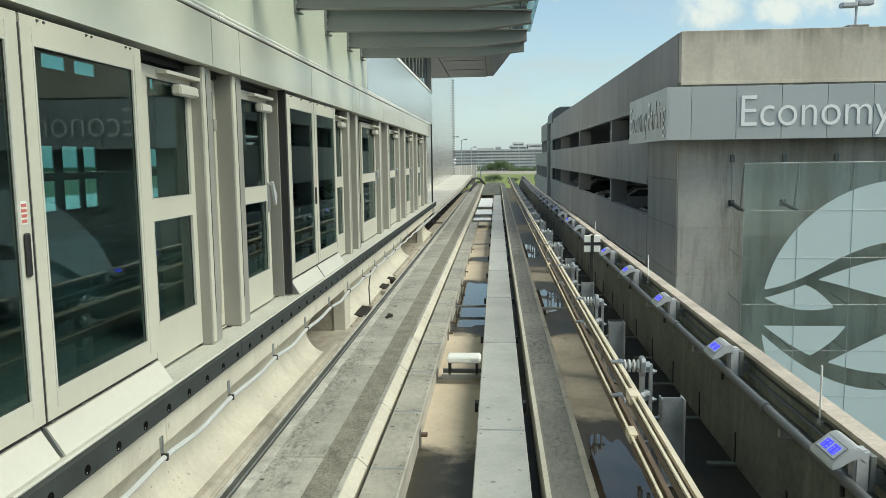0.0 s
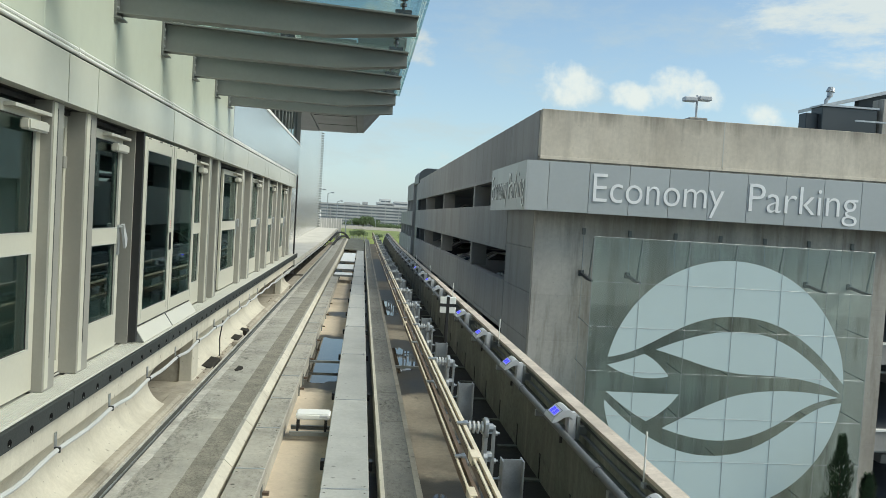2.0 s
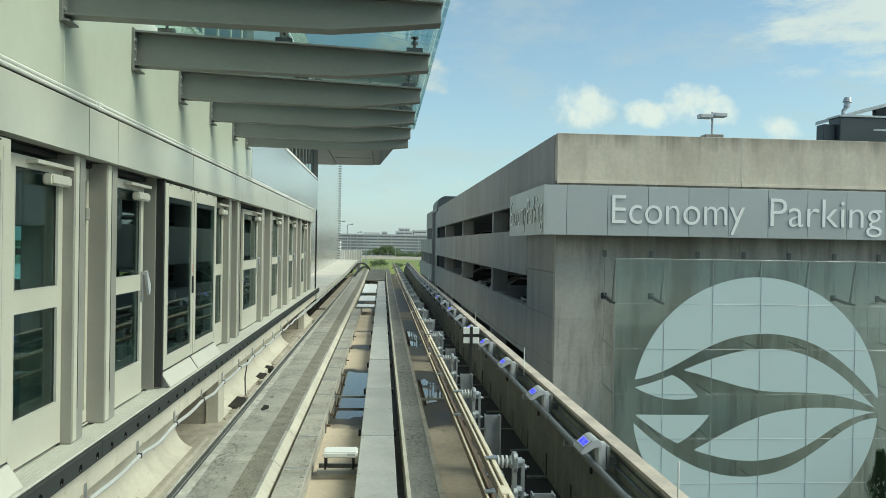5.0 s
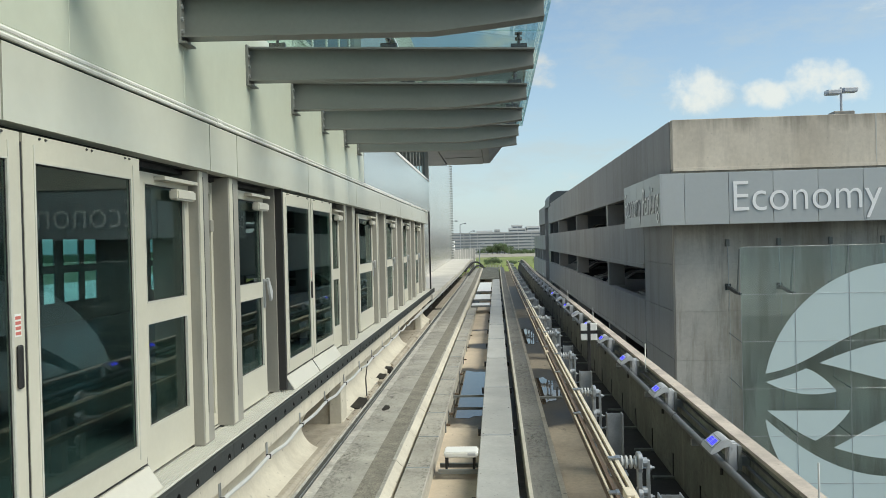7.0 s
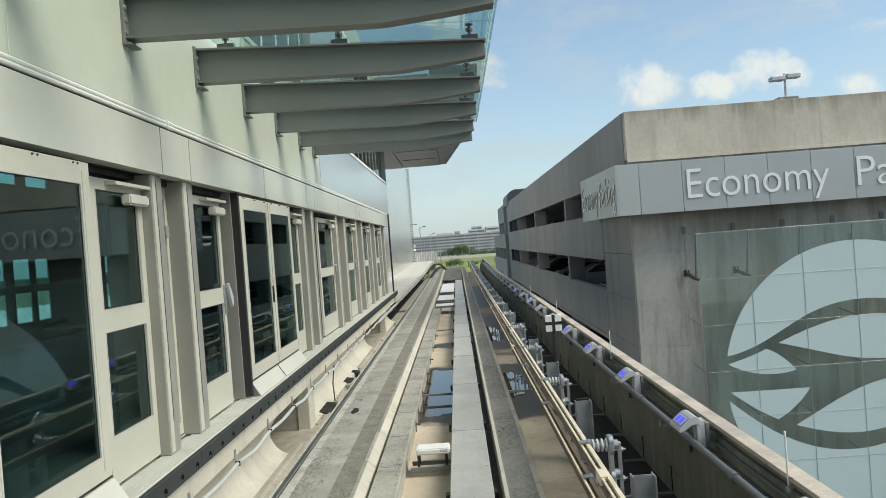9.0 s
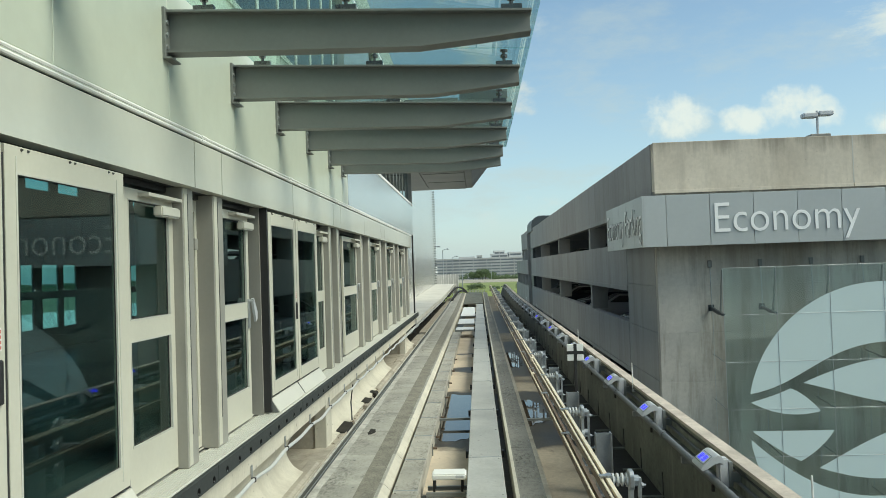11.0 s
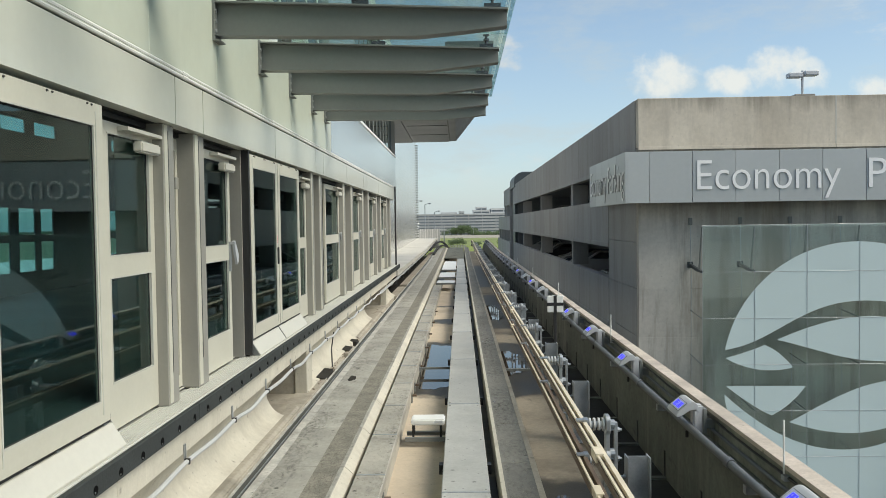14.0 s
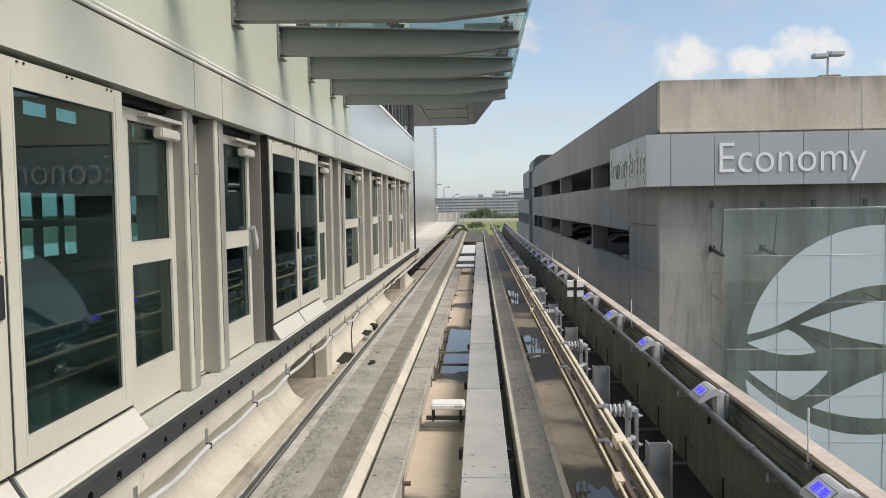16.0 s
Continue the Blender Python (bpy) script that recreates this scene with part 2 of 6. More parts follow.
def pane_mat(name, tint, f0=0.05, gloss=(0.92, 1.0, 0.97)):
    """Thin pane: tinted see-through, with a mirror-like gloss that grows at grazing angles."""
    m = bpy.data.materials.new(name)
    m.use_nodes = True
    nt = m.node_tree
    nt.nodes.clear()
    out = nt.nodes.new("ShaderNodeOutputMaterial")
    tr = nt.nodes.new("ShaderNodeBsdfTransparent")
    tr.inputs[0].default_value = (*tint, 1)
    gl = nt.nodes.new("ShaderNodeBsdfGlossy")
    gl.inputs["Roughness"].default_value = 0.012
    gl.inputs["Color"].default_value = (*gloss, 1)
    lw = nt.nodes.new("ShaderNodeLayerWeight")
    lw.inputs["Blend"].default_value = 0.5
    pw_ = nt.nodes.new("ShaderNodeMath")
    pw_.operation = "POWER"
    pw_.inputs[1].default_value = 5.0
    nt.links.new(lw.outputs["Facing"], pw_.inputs[0])
    ma = nt.nodes.new("ShaderNodeMath")
    ma.operation = "MULTIPLY_ADD"
    ma.inputs[1].default_value, ma.inputs[2].default_value = (1 - f0) * 0.8, f0
    nt.links.new(pw_.outputs[0], ma.inputs[0])
    mx = nt.nodes.new("ShaderNodeMixShader")
    nt.links.new(ma.outputs[0], mx.inputs[0])
    nt.links.new(tr.outputs[0], mx.inputs[1])
    nt.links.new(gl.outputs[0], mx.inputs[2])
    nt.links.new(mx.outputs[0], out.inputs["Surface"])
    return m


def dirt_film(name, x_dense, x_clear, amount):
    """A thin broken film of black tyre dirt, densest at one side."""
    m = bpy.data.materials.new(name)
    m.use_nodes = True
    nt = m.node_tree
    b = nt.nodes["Principled BSDF"]
    b.inputs["Base Color"].default_value = (0.05, 0.05, 0.045, 1)
    b.inputs["Roughness"].default_value = 0.8
    geo = nt.nodes.new("ShaderNodeNewGeometry")
    sep = nt.nodes.new("ShaderNodeSeparateXYZ")
    nt.links.new(geo.outputs["Position"], sep.inputs[0])
    mp = nt.nodes.new("ShaderNodeMapping")
    mp.inputs["Scale"].default_value = (1.0, 0.45, 1.0)
    nt.links.new(geo.outputs["Position"], mp.inputs["Vector"])
    facs = []
    for s_, lo, hi in ((21.0, 0.45, 0.68), (1.6, 0.34, 0.62)):
        n = nt.nodes.new("ShaderNodeTexNoise")
        n.inputs["Scale"].default_value, n.inputs["Detail"].default_value, n.inputs["Roughness"].default_value = s_, 9, 0.68
        nt.links.new(mp.outputs[0], n.inputs["Vector"])
        facs.append((n.outputs["Fac"], lo, hi, 0.0, 1.0))
    facs.append((sep.outputs["X"], x_dense, x_clear, amount, 0.0))
    total = None
    for v, lo, hi, a, c in facs:
        r = nt.nodes.new("ShaderNodeMapRange")
        for k_, x_ in (("From Min", lo), ("From Max", hi), ("To Min", a), ("To Max", c)):
            r.inputs[k_].default_value = x_
        nt.links.new(v, r.inputs["Value"])
        if total is None:
            total = r.outputs[0]
        else:
            mu = nt.nodes.new("ShaderNodeMath")
            mu.operation = "MULTIPLY"
            nt.links.new(total, mu.inputs[0])
            nt.links.new(r.outputs[0], mu.inputs[1])
            total = mu.outputs[0]
    nt.links.new(total, b.inputs["Alpha"])
    return m


def glow(name, color, strength):
    m = bpy.data.materials.new(name)
    m.use_nodes = True
    b = m.node_tree.nodes["Principled BSDF"]
    b.inputs["Base Color"].default_value = (0.02, 0.02, 0.05, 1)
    b.inputs["Emission Color"].default_value = (*color, 1)
    b.inputs["Emission Strength"].default_value = strength
    return m


M = dict(
    panel=shader("painted_metal_panel", (0.61, 0.64, 0.54), 0.45, metal=0.12, spread=0.04, scale=0.7, fine=6, bump=0.02, stain=0.12, stain_color=(0.46, 0.48, 0.41), streak=True, coat=0.1),
    fascia=shader("painted_fascia_panel", (0.63, 0.635, 0.555), 0.36, metal=0.15, spread=0.04, scale=0.7, fine=6, bump=0.02, stain=0.12, stain_color=(0.46, 0.46, 0.41), streak=True, coat=0.2, per_piece=0.02),
    silver=shader("brushed_metal_cladding", (0.72, 0.72, 0.69), 0.22, metal=0.7, spread=0.008, scale=0.3, fine=3, bump=0.0, per_piece=0.03),
    frame=shader("door_frame_paint", (0.58, 0.56, 0.47), 0.4, spread=0.04, scale=2, fine=30, bump=0.03),
    frame_dark=shader("column_paint", (0.31, 0.30, 0.265), 0.42, spread=0.05, scale=2, fine=30, bump=0.03),
    tray=shader("tray_paint", (0.59, 0.57, 0.495), 0.35, spread=0.04, scale=2, fine=25, bump=0.02),
    rubber=shader("black_rubber", (0.043, 0.048, 0.047), 0.75, spread=0.2, scale=5, fine=60, bump=0.2, spec=0.25, specks=0.5),
    hole=shader("unlit_hole", (0.006, 0.006, 0.006), 0.95, spread=0.1, bump=0, spec=0.05),
    gasket=shader("dark_gasket", (0.03, 0.03, 0.03), 0.5, spread=0.1),
    sill=shader("ribbed_sill", (0.55, 0.545, 0.485), 0.55, metal=0.0, spread=0.08, scale=3, fine=50, bump=0.1),
    cream=shader("cream_concrete", (0.55, 0.515, 0.425), 0.85, spread=0.11, scale=1.1, fine=24, bump=0.3, stain=0.4, stain_color=(0.30, 0.265, 0.21), streak=True, specks=0.6),
    rail_dark=shader("dark_guide_steel", (0.085, 0.088, 0.08), 0.6, metal=0.2, spread=0.25, scale=4, fine=30, bump=0.2, specks=0.5),
    mortar=shader("pale_mortar", (0.46, 0.45, 0.405), 0.9, spread=0.28, scale=4, fine=30, bump=0.6, specks=0.9, stain=0.6, stain_color=(0.2, 0.19, 0.16)),
    concrete=shader("running_concrete", (0.37, 0.36, 0.315), 0.85, spread=0.16, scale=1.9, fine=22, bump=0.5, stain=0.45, stain_color=(0.16, 0.155, 0.13), specks=1.0, blots=0.95, per_piece=0.10),
    concrete_dark=shader("worn_running_concrete", (0.20, 0.195, 0.172), 0.8, spread=0.15, scale=1.3, fine=30, bump=0.4, stain=0.4, stain_color=(0.14, 0.13, 0.108), specks=0.7, blots=0.2, per_piece=0.10),
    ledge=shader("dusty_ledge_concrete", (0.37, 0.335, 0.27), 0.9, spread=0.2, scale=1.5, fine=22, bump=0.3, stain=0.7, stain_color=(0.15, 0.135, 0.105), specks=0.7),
    rough_strip=shader("scabbled_concrete", (0.235, 0.222, 0.18), 0.95, spread=0.25, scale=4, fine=38, bump=1.0, cracks=0.45, blots=0.6),
    cover=shader("grey_cover_plate", (0.43, 0.43, 0.40), 0.6, metal=0.1, specks=0.7, per_piece=0.09, spread=0.12, scale=1.3, fine=22, bump=0.08, stain=0.4, stain_color=(0.22, 0.22, 0.20)),
    cover_tan=shader("tan_cover_plate", (0.40, 0.38, 0.325), 0.7, metal=0.05, specks=1.0, blots=0.45, per_piece=0.10, spread=0.16, scale=1.7, fine=22, bump=0.1, stain=0.5, stain_color=(0.16, 0.15, 0.125)),
    trough=shader("trough_concrete", (0.54, 0.455, 0.345), 0.8, spread=0.12, scale=1.0, fine=18, bump=0.2, stain=0.4, stain_color=(0.22, 0.17, 0.11), specks=0.5, bands=((-9, 8.75), (13.6, 19.8), (22.8, 24.0), (27.0, 27.8))),
    wet=shader("damp_deck", (0.265, 0.23, 0.175), 0.75, spread=0.22, scale=0.9, fine=16, bump=0.2, stain=0.8, stain_color=(0.085, 0.07, 0.052), spec=0.3, blots=0.6, bands=((-9, 9.9), (13.6, 19.4), (21.6, 31.5), (35.0, 52.0))),
    # near black: wet dirt together with the shade where it lies
    mud_shade=shader("black_wet_shade", (0.03, 0.028, 0.023), 0.8, spread=0.35, scale=1.5, fine=20, bump=0.2, stain=0.5, stain_color=(0.06, 0.052, 0.04), spec=0.2),
    rail_brown=shader("rusty_rail", (0.13, 0.09, 0.06), 0.6, spread=0.2, scale=4, fine=40),
    parapet=shader("stained_parapet", (0.125, 0.132, 0.112), 0.9, spread=0.3, scale=1.6, fine=11, bump=0.5, stain=0.95, stain_color=(0.24, 0.235, 0.20), streak=True, blots=0.7, specks=0.5),
    cap=shader("parapet_cap", (0.52, 0.455, 0.385), 0.85, spread=0.2, scale=2, fine=25, bump=0.4, stain=0.55, stain_color=(0.27, 0.235, 0.195), specks=0.7),
    # rain stains, plus the shade under the sign painted as darker tongues
    garage=shader("precast_concrete", (0.48, 0.455, 0.405), 0.9, spread=0.14, scale=0.5, fine=7, bump=0.25, stain=0.75, stain_color=(0.17, 0.14, 0.105), streak=True, per_piece=0.04, wash=0.6, specks=0.25, drip_shade=(3.0, 3.4, 0.65)),
    # decks and inner walls darkened and blued, the interior's shade in the colour
    garage_in=shader("garage_interior_shade", (0.13, 0.14, 0.15), 0.9, spread=0.12, scale=0.5, fine=8, bump=0.1),
    # same precast as the front, darkened with the side's shade
    garage_side=shader("smooth_precast_shaded", (0.33, 0.325, 0.31), 0.9, spread=0.07, scale=0.35, fine=6, bump=0.1, stain=0.5, stain_color=(0.23, 0.215, 0.19), streak=True, per_piece=0.06, wash=0.25),
    garage_top=shader("parapet_precast_concrete", (0.63, 0.565, 0.465), 0.9, spread=0.12, scale=0.6, fine=7, bump=0.25, stain=0.4, stain_color=(0.34, 0.30, 0.25), streak=True, per_piece=0.04, wash=0.3, specks=0.2, drip_shade=(5.21, 0.6, 0.75)),
    soffit=shader("grey_soffit_metal", (0.20, 0.205, 0.205), 0.5, metal=0.2, spread=0.05, scale=0.6, fine=6, bump=0.0, per_piece=0.06),
    pale=shader("pale_ledge_concrete", (0.52, 0.505, 0.455), 0.85, spread=0.1, scale=0.9, fine=14, bump=0.2, stain=0.35, stain_color=(0.33, 0.31, 0.27), specks=0.3),
    parapet_wet=shader("black_algae_concrete", (0.22, 0.225, 0.19), 0.85, spread=0.35, scale=2.0, fine=14, bump=0.4, stain=0.9, stain_color=(0.03, 0.031, 0.026), streak=True, blots=0.5),
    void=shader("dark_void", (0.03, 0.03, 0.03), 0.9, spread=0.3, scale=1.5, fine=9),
    sign=shader("sign_panel", (0.44, 0.46, 0.452), 0.38, metal=0.2, spread=0.03, scale=0.5, fine=8, bump=0.02, per_piece=0.04),
    letter=shader("white_letter", (0.88, 0.88, 0.86), 0.6, spread=0.02, bump=0.0, spec=0.2),
    steel=shader("grey_steel_paint", (0.185, 0.195, 0.185), 0.5, spread=0.06, scale=1.5, fine=25, bump=0.05),
    galv=shader("galvanised_steel", (0.42, 0.44, 0.45), 0.45, metal=0.7, spread=0.15, scale=6, fine=50, bump=0.1),
    chrome=shader("dark_stainless", (0.14, 0.14, 0.14), 0.25, metal=0.8, spread=0.1),
    gold=shader("conductor_cover", (0.68, 0.60, 0.46), 0.5, spread=0.1, scale=3, fine=40, bump=0.05, stain=0.3, stain_color=(0.33, 0.26, 0.16)),
    porcelain=shader("insulator_glaze", (0.52, 0.53, 0.52), 0.25, spread=0.05),
    white=shader("white_paint", (0.80, 0.80, 0.76), 0.45, spread=0.04, fine=40, bump=0.03),
    black=shader("black_paint", (0.02, 0.02, 0.02), 0.5, spread=0.1),
    conduit=shader("grey_conduit", (0.15, 0.158, 0.165), 0.55, metal=0.2, spread=0.15, scale=4),
    pipe_white=shader("white_cable_pipe", (0.50, 0.51, 0.50), 0.45, spread=0.06, scale=4),
    shell=shader("display_shell", (0.50, 0.51, 0.52), 0.4, spread=0.04, scale=5),
    asphalt=shader("asphalt", (0.05, 0.05, 0.05), 0.9, spread=0.15, scale=0.2, fine=6, bump=0.2),
    land=shader("paved_land", (0.25, 0.243, 0.222), 0.95, spread=0.2, scale=0.05, fine=1.5, bump=0.2),
    apron=shader("apron_concrete", (0.78, 0.77, 0.73), 0.9, spread=0.08, scale=0.1, fine=2, bump=0.1),
    grass=shader("grass", (0.20, 0.24, 0.07), 0.95, spread=0.3, scale=0.08, fine=2, bump=0.5),
    field=shader("dry_airfield_grass", (0.20, 0.215, 0.12), 0.95, spread=0.3, scale=0.03, fine=1, bump=0.3),
    leaf=shader("leaf", (0.085, 0.125, 0.05), 0.7, spread=0.4, scale=1.0, fine=8, bump=0.2),
    leaf_dark=shader("conifer_leaf", (0.04, 0.07, 0.032), 0.7, spread=0.4, scale=2.0, fine=12, bump=0.2),
    bark=shader("bark", (0.10, 0.08, 0.06), 0.95, spread=0.3, scale=3, fine=30, bump=0.8),
    interior=shader("station_interior", (0.125, 0.15, 0.148), 0.6, spread=0.08, scale=0.5, fine=5, bump=0.02),
    terrazzo=shader("platform_floor", (0.12, 0.145, 0.14), 0.35, spread=0.08, scale=0.5, fine=40, bump=0.02),
    roofdark=shader("dark_roof_metal", (0.06, 0.07, 0.075), 0.45, metal=0.3, spread=0.08, scale=0.6),
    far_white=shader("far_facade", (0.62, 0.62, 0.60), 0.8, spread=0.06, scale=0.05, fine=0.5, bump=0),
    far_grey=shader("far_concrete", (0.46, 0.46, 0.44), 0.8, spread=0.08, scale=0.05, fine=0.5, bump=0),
    # openings of the distant buildings, paled and blued with haze in the colour
    far_dark=shader("far_opening_hazed", (0.24, 0.265, 0.28), 0.6, spread=0.1, scale=0.1, bump=0),
    red=shader("red_label", (0.55, 0.16, 0.13), 0.5, spread=0.05),
    frit=shader("white_frit", (0.555, 0.66, 0.65), 0.55, spread=0.02, scale=0.5, bump=0.0),
    door_glass=pane_mat("door_glass", (0.55, 0.71, 0.70), 0.07),
    canopy_glass=pane_mat("canopy_glass", (0.78, 0.89, 0.86), 0.08),
    screen_glass=pane_mat("screen_glass", (0.88, 0.95, 0.945), 0.10),
    window_glass=pane_mat("window_glass", (0.12, 0.17, 0.20), 0.22),
    hall_glass=pane_mat("hall_window_glass", (0.66, 0.86, 0.87), 0.03),
    water=None,
    lcd=shader("display_face", (0.58, 0.60, 0.70), 0.3, spread=0.02, bump=0.0),
    digit_off=shader("unlit_digit", (0.36, 0.37, 0.48), 0.4, spread=0.02, bump=0.0),
    digit=glow("blue_digits", (0.02, 0.02, 1.0), 2.4),
)
wm = bpy.data.materials.new("standing_water")
wm.use_nodes = True
wb = wm.node_tree.nodes["Principled BSDF"]
wb.inputs["Base Color"].default_value = (0.03, 0.026, 0.02, 1)
wb.inputs["Roughness"].default_value = 0.03
wb.inputs["IOR"].default_value = 1.33
wb.inputs["Specular IOR Level"].default_value = 1.0
M["water"] = wm


# ---- building blocks ----
def box(bm, x0, x1, y0, y1, z0, z1):
    v = [bm.verts.new(p) for p in ((x0, y0, z0), (x1, y0, z0), (x1, y1, z0), (x0, y1, z0), (x0, y0, z1), (x1, y0, z1), (x1, y1, z1), (x0, y1, z1))]
    for f in ((0, 3, 2, 1), (4, 5, 6, 7), (0, 1, 5, 4), (1, 2, 6, 5), (2, 3, 7, 6), (3, 0, 4, 7)):
        bm.faces.new([v[i] for i in f])
    return bm


def prism(bm, profile, a0, a1, axis="y"):
    """A profile swept along an axis. Along y the profile is (x, z), along x it is (y, z), along z it is (x, y)."""
    place = {"y": lambda p, a: (p[0], a, p[1]), "x": lambda p, a: (a, p[0], p[1]), "z": lambda p, a: (p[0], p[1], a)}[axis]
    A = [bm.verts.new(place(p, a0)) for p in profile]
    B = [bm.verts.new(place(p, a1)) for p in profile]
    n = len(profile)
    for i in range(n):
        bm.faces.new((A[i], A[(i + 1) % n], B[(i + 1) % n], B[i]))
    bm.faces.new(A[::-1])
    bm.faces.new(B)
    return bm


def rod(bm, a, b, r, n=10, r2=None):
    a, b = Vector(a), Vector(b)
    q = (b - a).to_track_quat("Z", "Y").to_matrix()
    ends = []
    for c, rr in ((a, r), (b, r if r2 is None else r2)):
        ends.append([bm.verts.new(c + q @ Vector((rr * math.cos(i * 2 * math.pi / n), rr * math.sin(i * 2 * math.pi / n), 0))) for i in range(n)])
    for i in range(n):
        bm.faces.new((ends[0][i], ends[0][(i + 1) % n], ends[1][(i + 1) % n], ends[1][i]))
    bm.faces.new(ends[0][::-1])
    bm.faces.new(ends[1])
    return bm


def bevelled(bm, w=0.006, seg=1):
    bmesh.ops.recalc_face_normals(bm, faces=bm.faces)
    bmesh.ops.bevel(bm, geom=list(bm.edges), offset=w, segments=seg, affect="EDGES", clamp_overlap=True)
    return bm


def finish(bm, name, material, smooth=False):
    bmesh.ops.recalc_face_normals(bm, faces=bm.faces)
    me = bpy.data.meshes.new(name)
    bm.to_mesh(me)
    bm.free()
    if material is not None:
        me.materials.append(material)
    if smooth:
        me.polygons.foreach_set("use_smooth", [True] * len(me.polygons))
        me.set_sharp_from_angle(angle=radians(40))
    return me


def part(name, bm, material, parent, label="", smooth=False, shadow=True):
    ob = new(name, finish(bm, name, material, smooth))
    ob.parent = parent
    if label:
        tagged(ob, label)
    if not shadow:
        ob.visible_shadow = False
    return ob


def piece(name, mesh, parent, at=(0, 0, 0), rz=0.0):
    ob = new(name, mesh)
    ob.parent = parent
    ob.matrix_basis = pose(*at, 0, 0, rz)
    return ob


def thing(name, at, label, category, group="", kind=""):
    ob = new(name)
    ob.matrix_basis = pose(*at)
    return tagged(ob, label, category, group, kind)


def struct(name, bm, material, label, category, smooth=False, kind="structure"):
    return tagged(new(name, finish(bm, name, material, smooth)), label, category, "", kind)


def B():
    return bmesh.new()

# ---- guideway ----
RUN, FLOOR, GROUND = -1.03, -1.42, -9.5
END = 84.0


def crest(y):
    """The guideway climbs a little beyond the station, then drops away."""
    s = min(1.0, max(0.0, (y - 46) / 24))
    return 0.22 * s * s * (3 - 2 * s) - 0.012 * max(0.0, y - 71) ** 2


def strip(bm, x0, x1, z0, z1, y0, y1, step=2.0):
    """A long bar that follows the crest of the guideway."""
    n = max(1, int(math.ceil((y1 - y0) / step)))
    rows = []
    for i in range(n + 1):
        y = y0 + (y1 - y0) * i / n
        d = crest(y)
        rows.append([bm.verts.new((x, y, z + d)) for x, z in ((x0, z0), (x1, z0), (x1, z1), (x0, z1))])
    for a, b in zip(rows, rows[1:]):
        for i in range(4):
            bm.faces.new((a[i], a[(i + 1) % 4], b[(i + 1) % 4], b[i]))
    bm.faces.new(rows[0])
    bm.faces.new(rows[-1][::-1])
    return bm


struct("ground", box(B(), -1500, 1500, -900, 3000, GROUND - 0.5, GROUND), M["land"], "wide flat paved airport land", "ground")
struct("lawn", box(B(), -45, 300, 95, 320, GROUND + 0.001, GROUND + 0.004), M["grass"], "mown green lawn beyond the guideway", "ground")
struct("apron", box(B(), -150, -14, -300, 620, GROUND + 0.001, GROUND + 0.006), M["apron"], "pale concrete apron beside the station", "ground")
struct("field", box(B(), -700, -150, -300, 1200, GROUND + 0.001, GROUND + 0.005), M["field"], "green airfield grass beyond the apron", "ground")
struct("road", box(B(), -6, 200, -60, 24.0, GROUND + 0.004, GROUND + 0.02), M["asphalt"], "grey asphalt service road below the guideway", "road")

bm = B()
strip(bm, -2.6, 2.70, FLOOR - 0.45, FLOOR - 0.01, -8, END)
deck = struct("guideway_deck", bm, M["wet"], "damp dark concrete deck of the elevated guideway", "guideway")
bm = B()
strip(bm, -0.66, -0.02, FLOOR - 0.01, FLOOR, -8, END)
struct("trough_floor", bm, M["trough"], "tan stained concrete trough floor between the beams", "guideway")


def run_of(name, label, x0, x1, z0, z1, length, y0, y1, material, gap=0.008, bolts=False, category="running beam"):
    """A row of equal slabs or cover plates, laid end to end along the track."""
    t = thing(name, (0, 0, 0), label, category, kind="structure")
    bm = B()
    box(bm, x0, x1, 0, length - gap, z0, z1)
    bevelled(bm, 0.008)
    if bolts:
        for yy in (0.08, length * 0.5, length - 0.1):
            for xx in (x0 + 0.04, x1 - 0.04):
                rod(bm, (xx, yy, z1 - 0.002), (xx, yy, z1 + 0.006), 0.012, 6)
    me = finish(bm, "slab", material)
    y = y0
    while y < y1:
        ob = piece("slab" if not bolts else "cover_plate", me, t)
        slope = math.atan2(crest(y + length) - crest(y), length)
        ob.matrix_basis = Matrix.Translation((0, y, crest(y))) @ Matrix.Rotation(slope, 4, "X")
        y += length
    return t


left_run = run_of("running_plinth_left", "weathered concrete running plinth with cross joints", -1.78, -1.05, FLOOR - 0.02, RUN - 0.02, 1.497, 7.517 - 1.497 * 9, END, M["concrete"], gap=0.016)
bm = B()
strip(bm, -1.33, -1.095, RUN - 0.03, RUN - 0.016, -6, END)
part("grip_strip", bm, M["rough_strip"], left_run, "dark scabbled concrete strip")
bm = B()
strip(bm, -1.858, -1.755, RUN - 0.13, RUN - 0.0165, -6, END, 0.5)
rnd = random.Random(5)
for v in bm.verts:
    if v.co.x > -1.78:
        v.co.x += rnd.uniform(-0.022, 0.012)
part("mortar_edge", bm, M["mortar"], left_run, "ragged pale mortar edge")
bm = prism(B(), [(-1.05, RUN - 0.021), (-0.965, RUN - 0.10), (-0.965, FLOOR - 0.02), (-1.05, FLOOR - 0.02)], 0.007, 1.490)
me = finish(bm, "edge_block", M["cream"])
for i in range(62):
    y = 7.517 - 1.497 * 9 + i * 1.497
    if y < END:
        ob = piece("edge_block", me, left_run)
        ob.matrix_basis = Matrix.Translation((0, y, crest(y))) @ Matrix.Rotation(math.atan2(crest(y + 1.5) - crest(y), 1.5), 4, "X")
run_of("cable_cover_left", "narrow grey cover plates over a cable duct", -0.92, -0.62, RUN - 0.16, RUN - 0.06, 1.48, 8.86 - 1.48 * 10, 32.0, M["cover_tan"], bolts=True, category="cover plate")
bm = B()
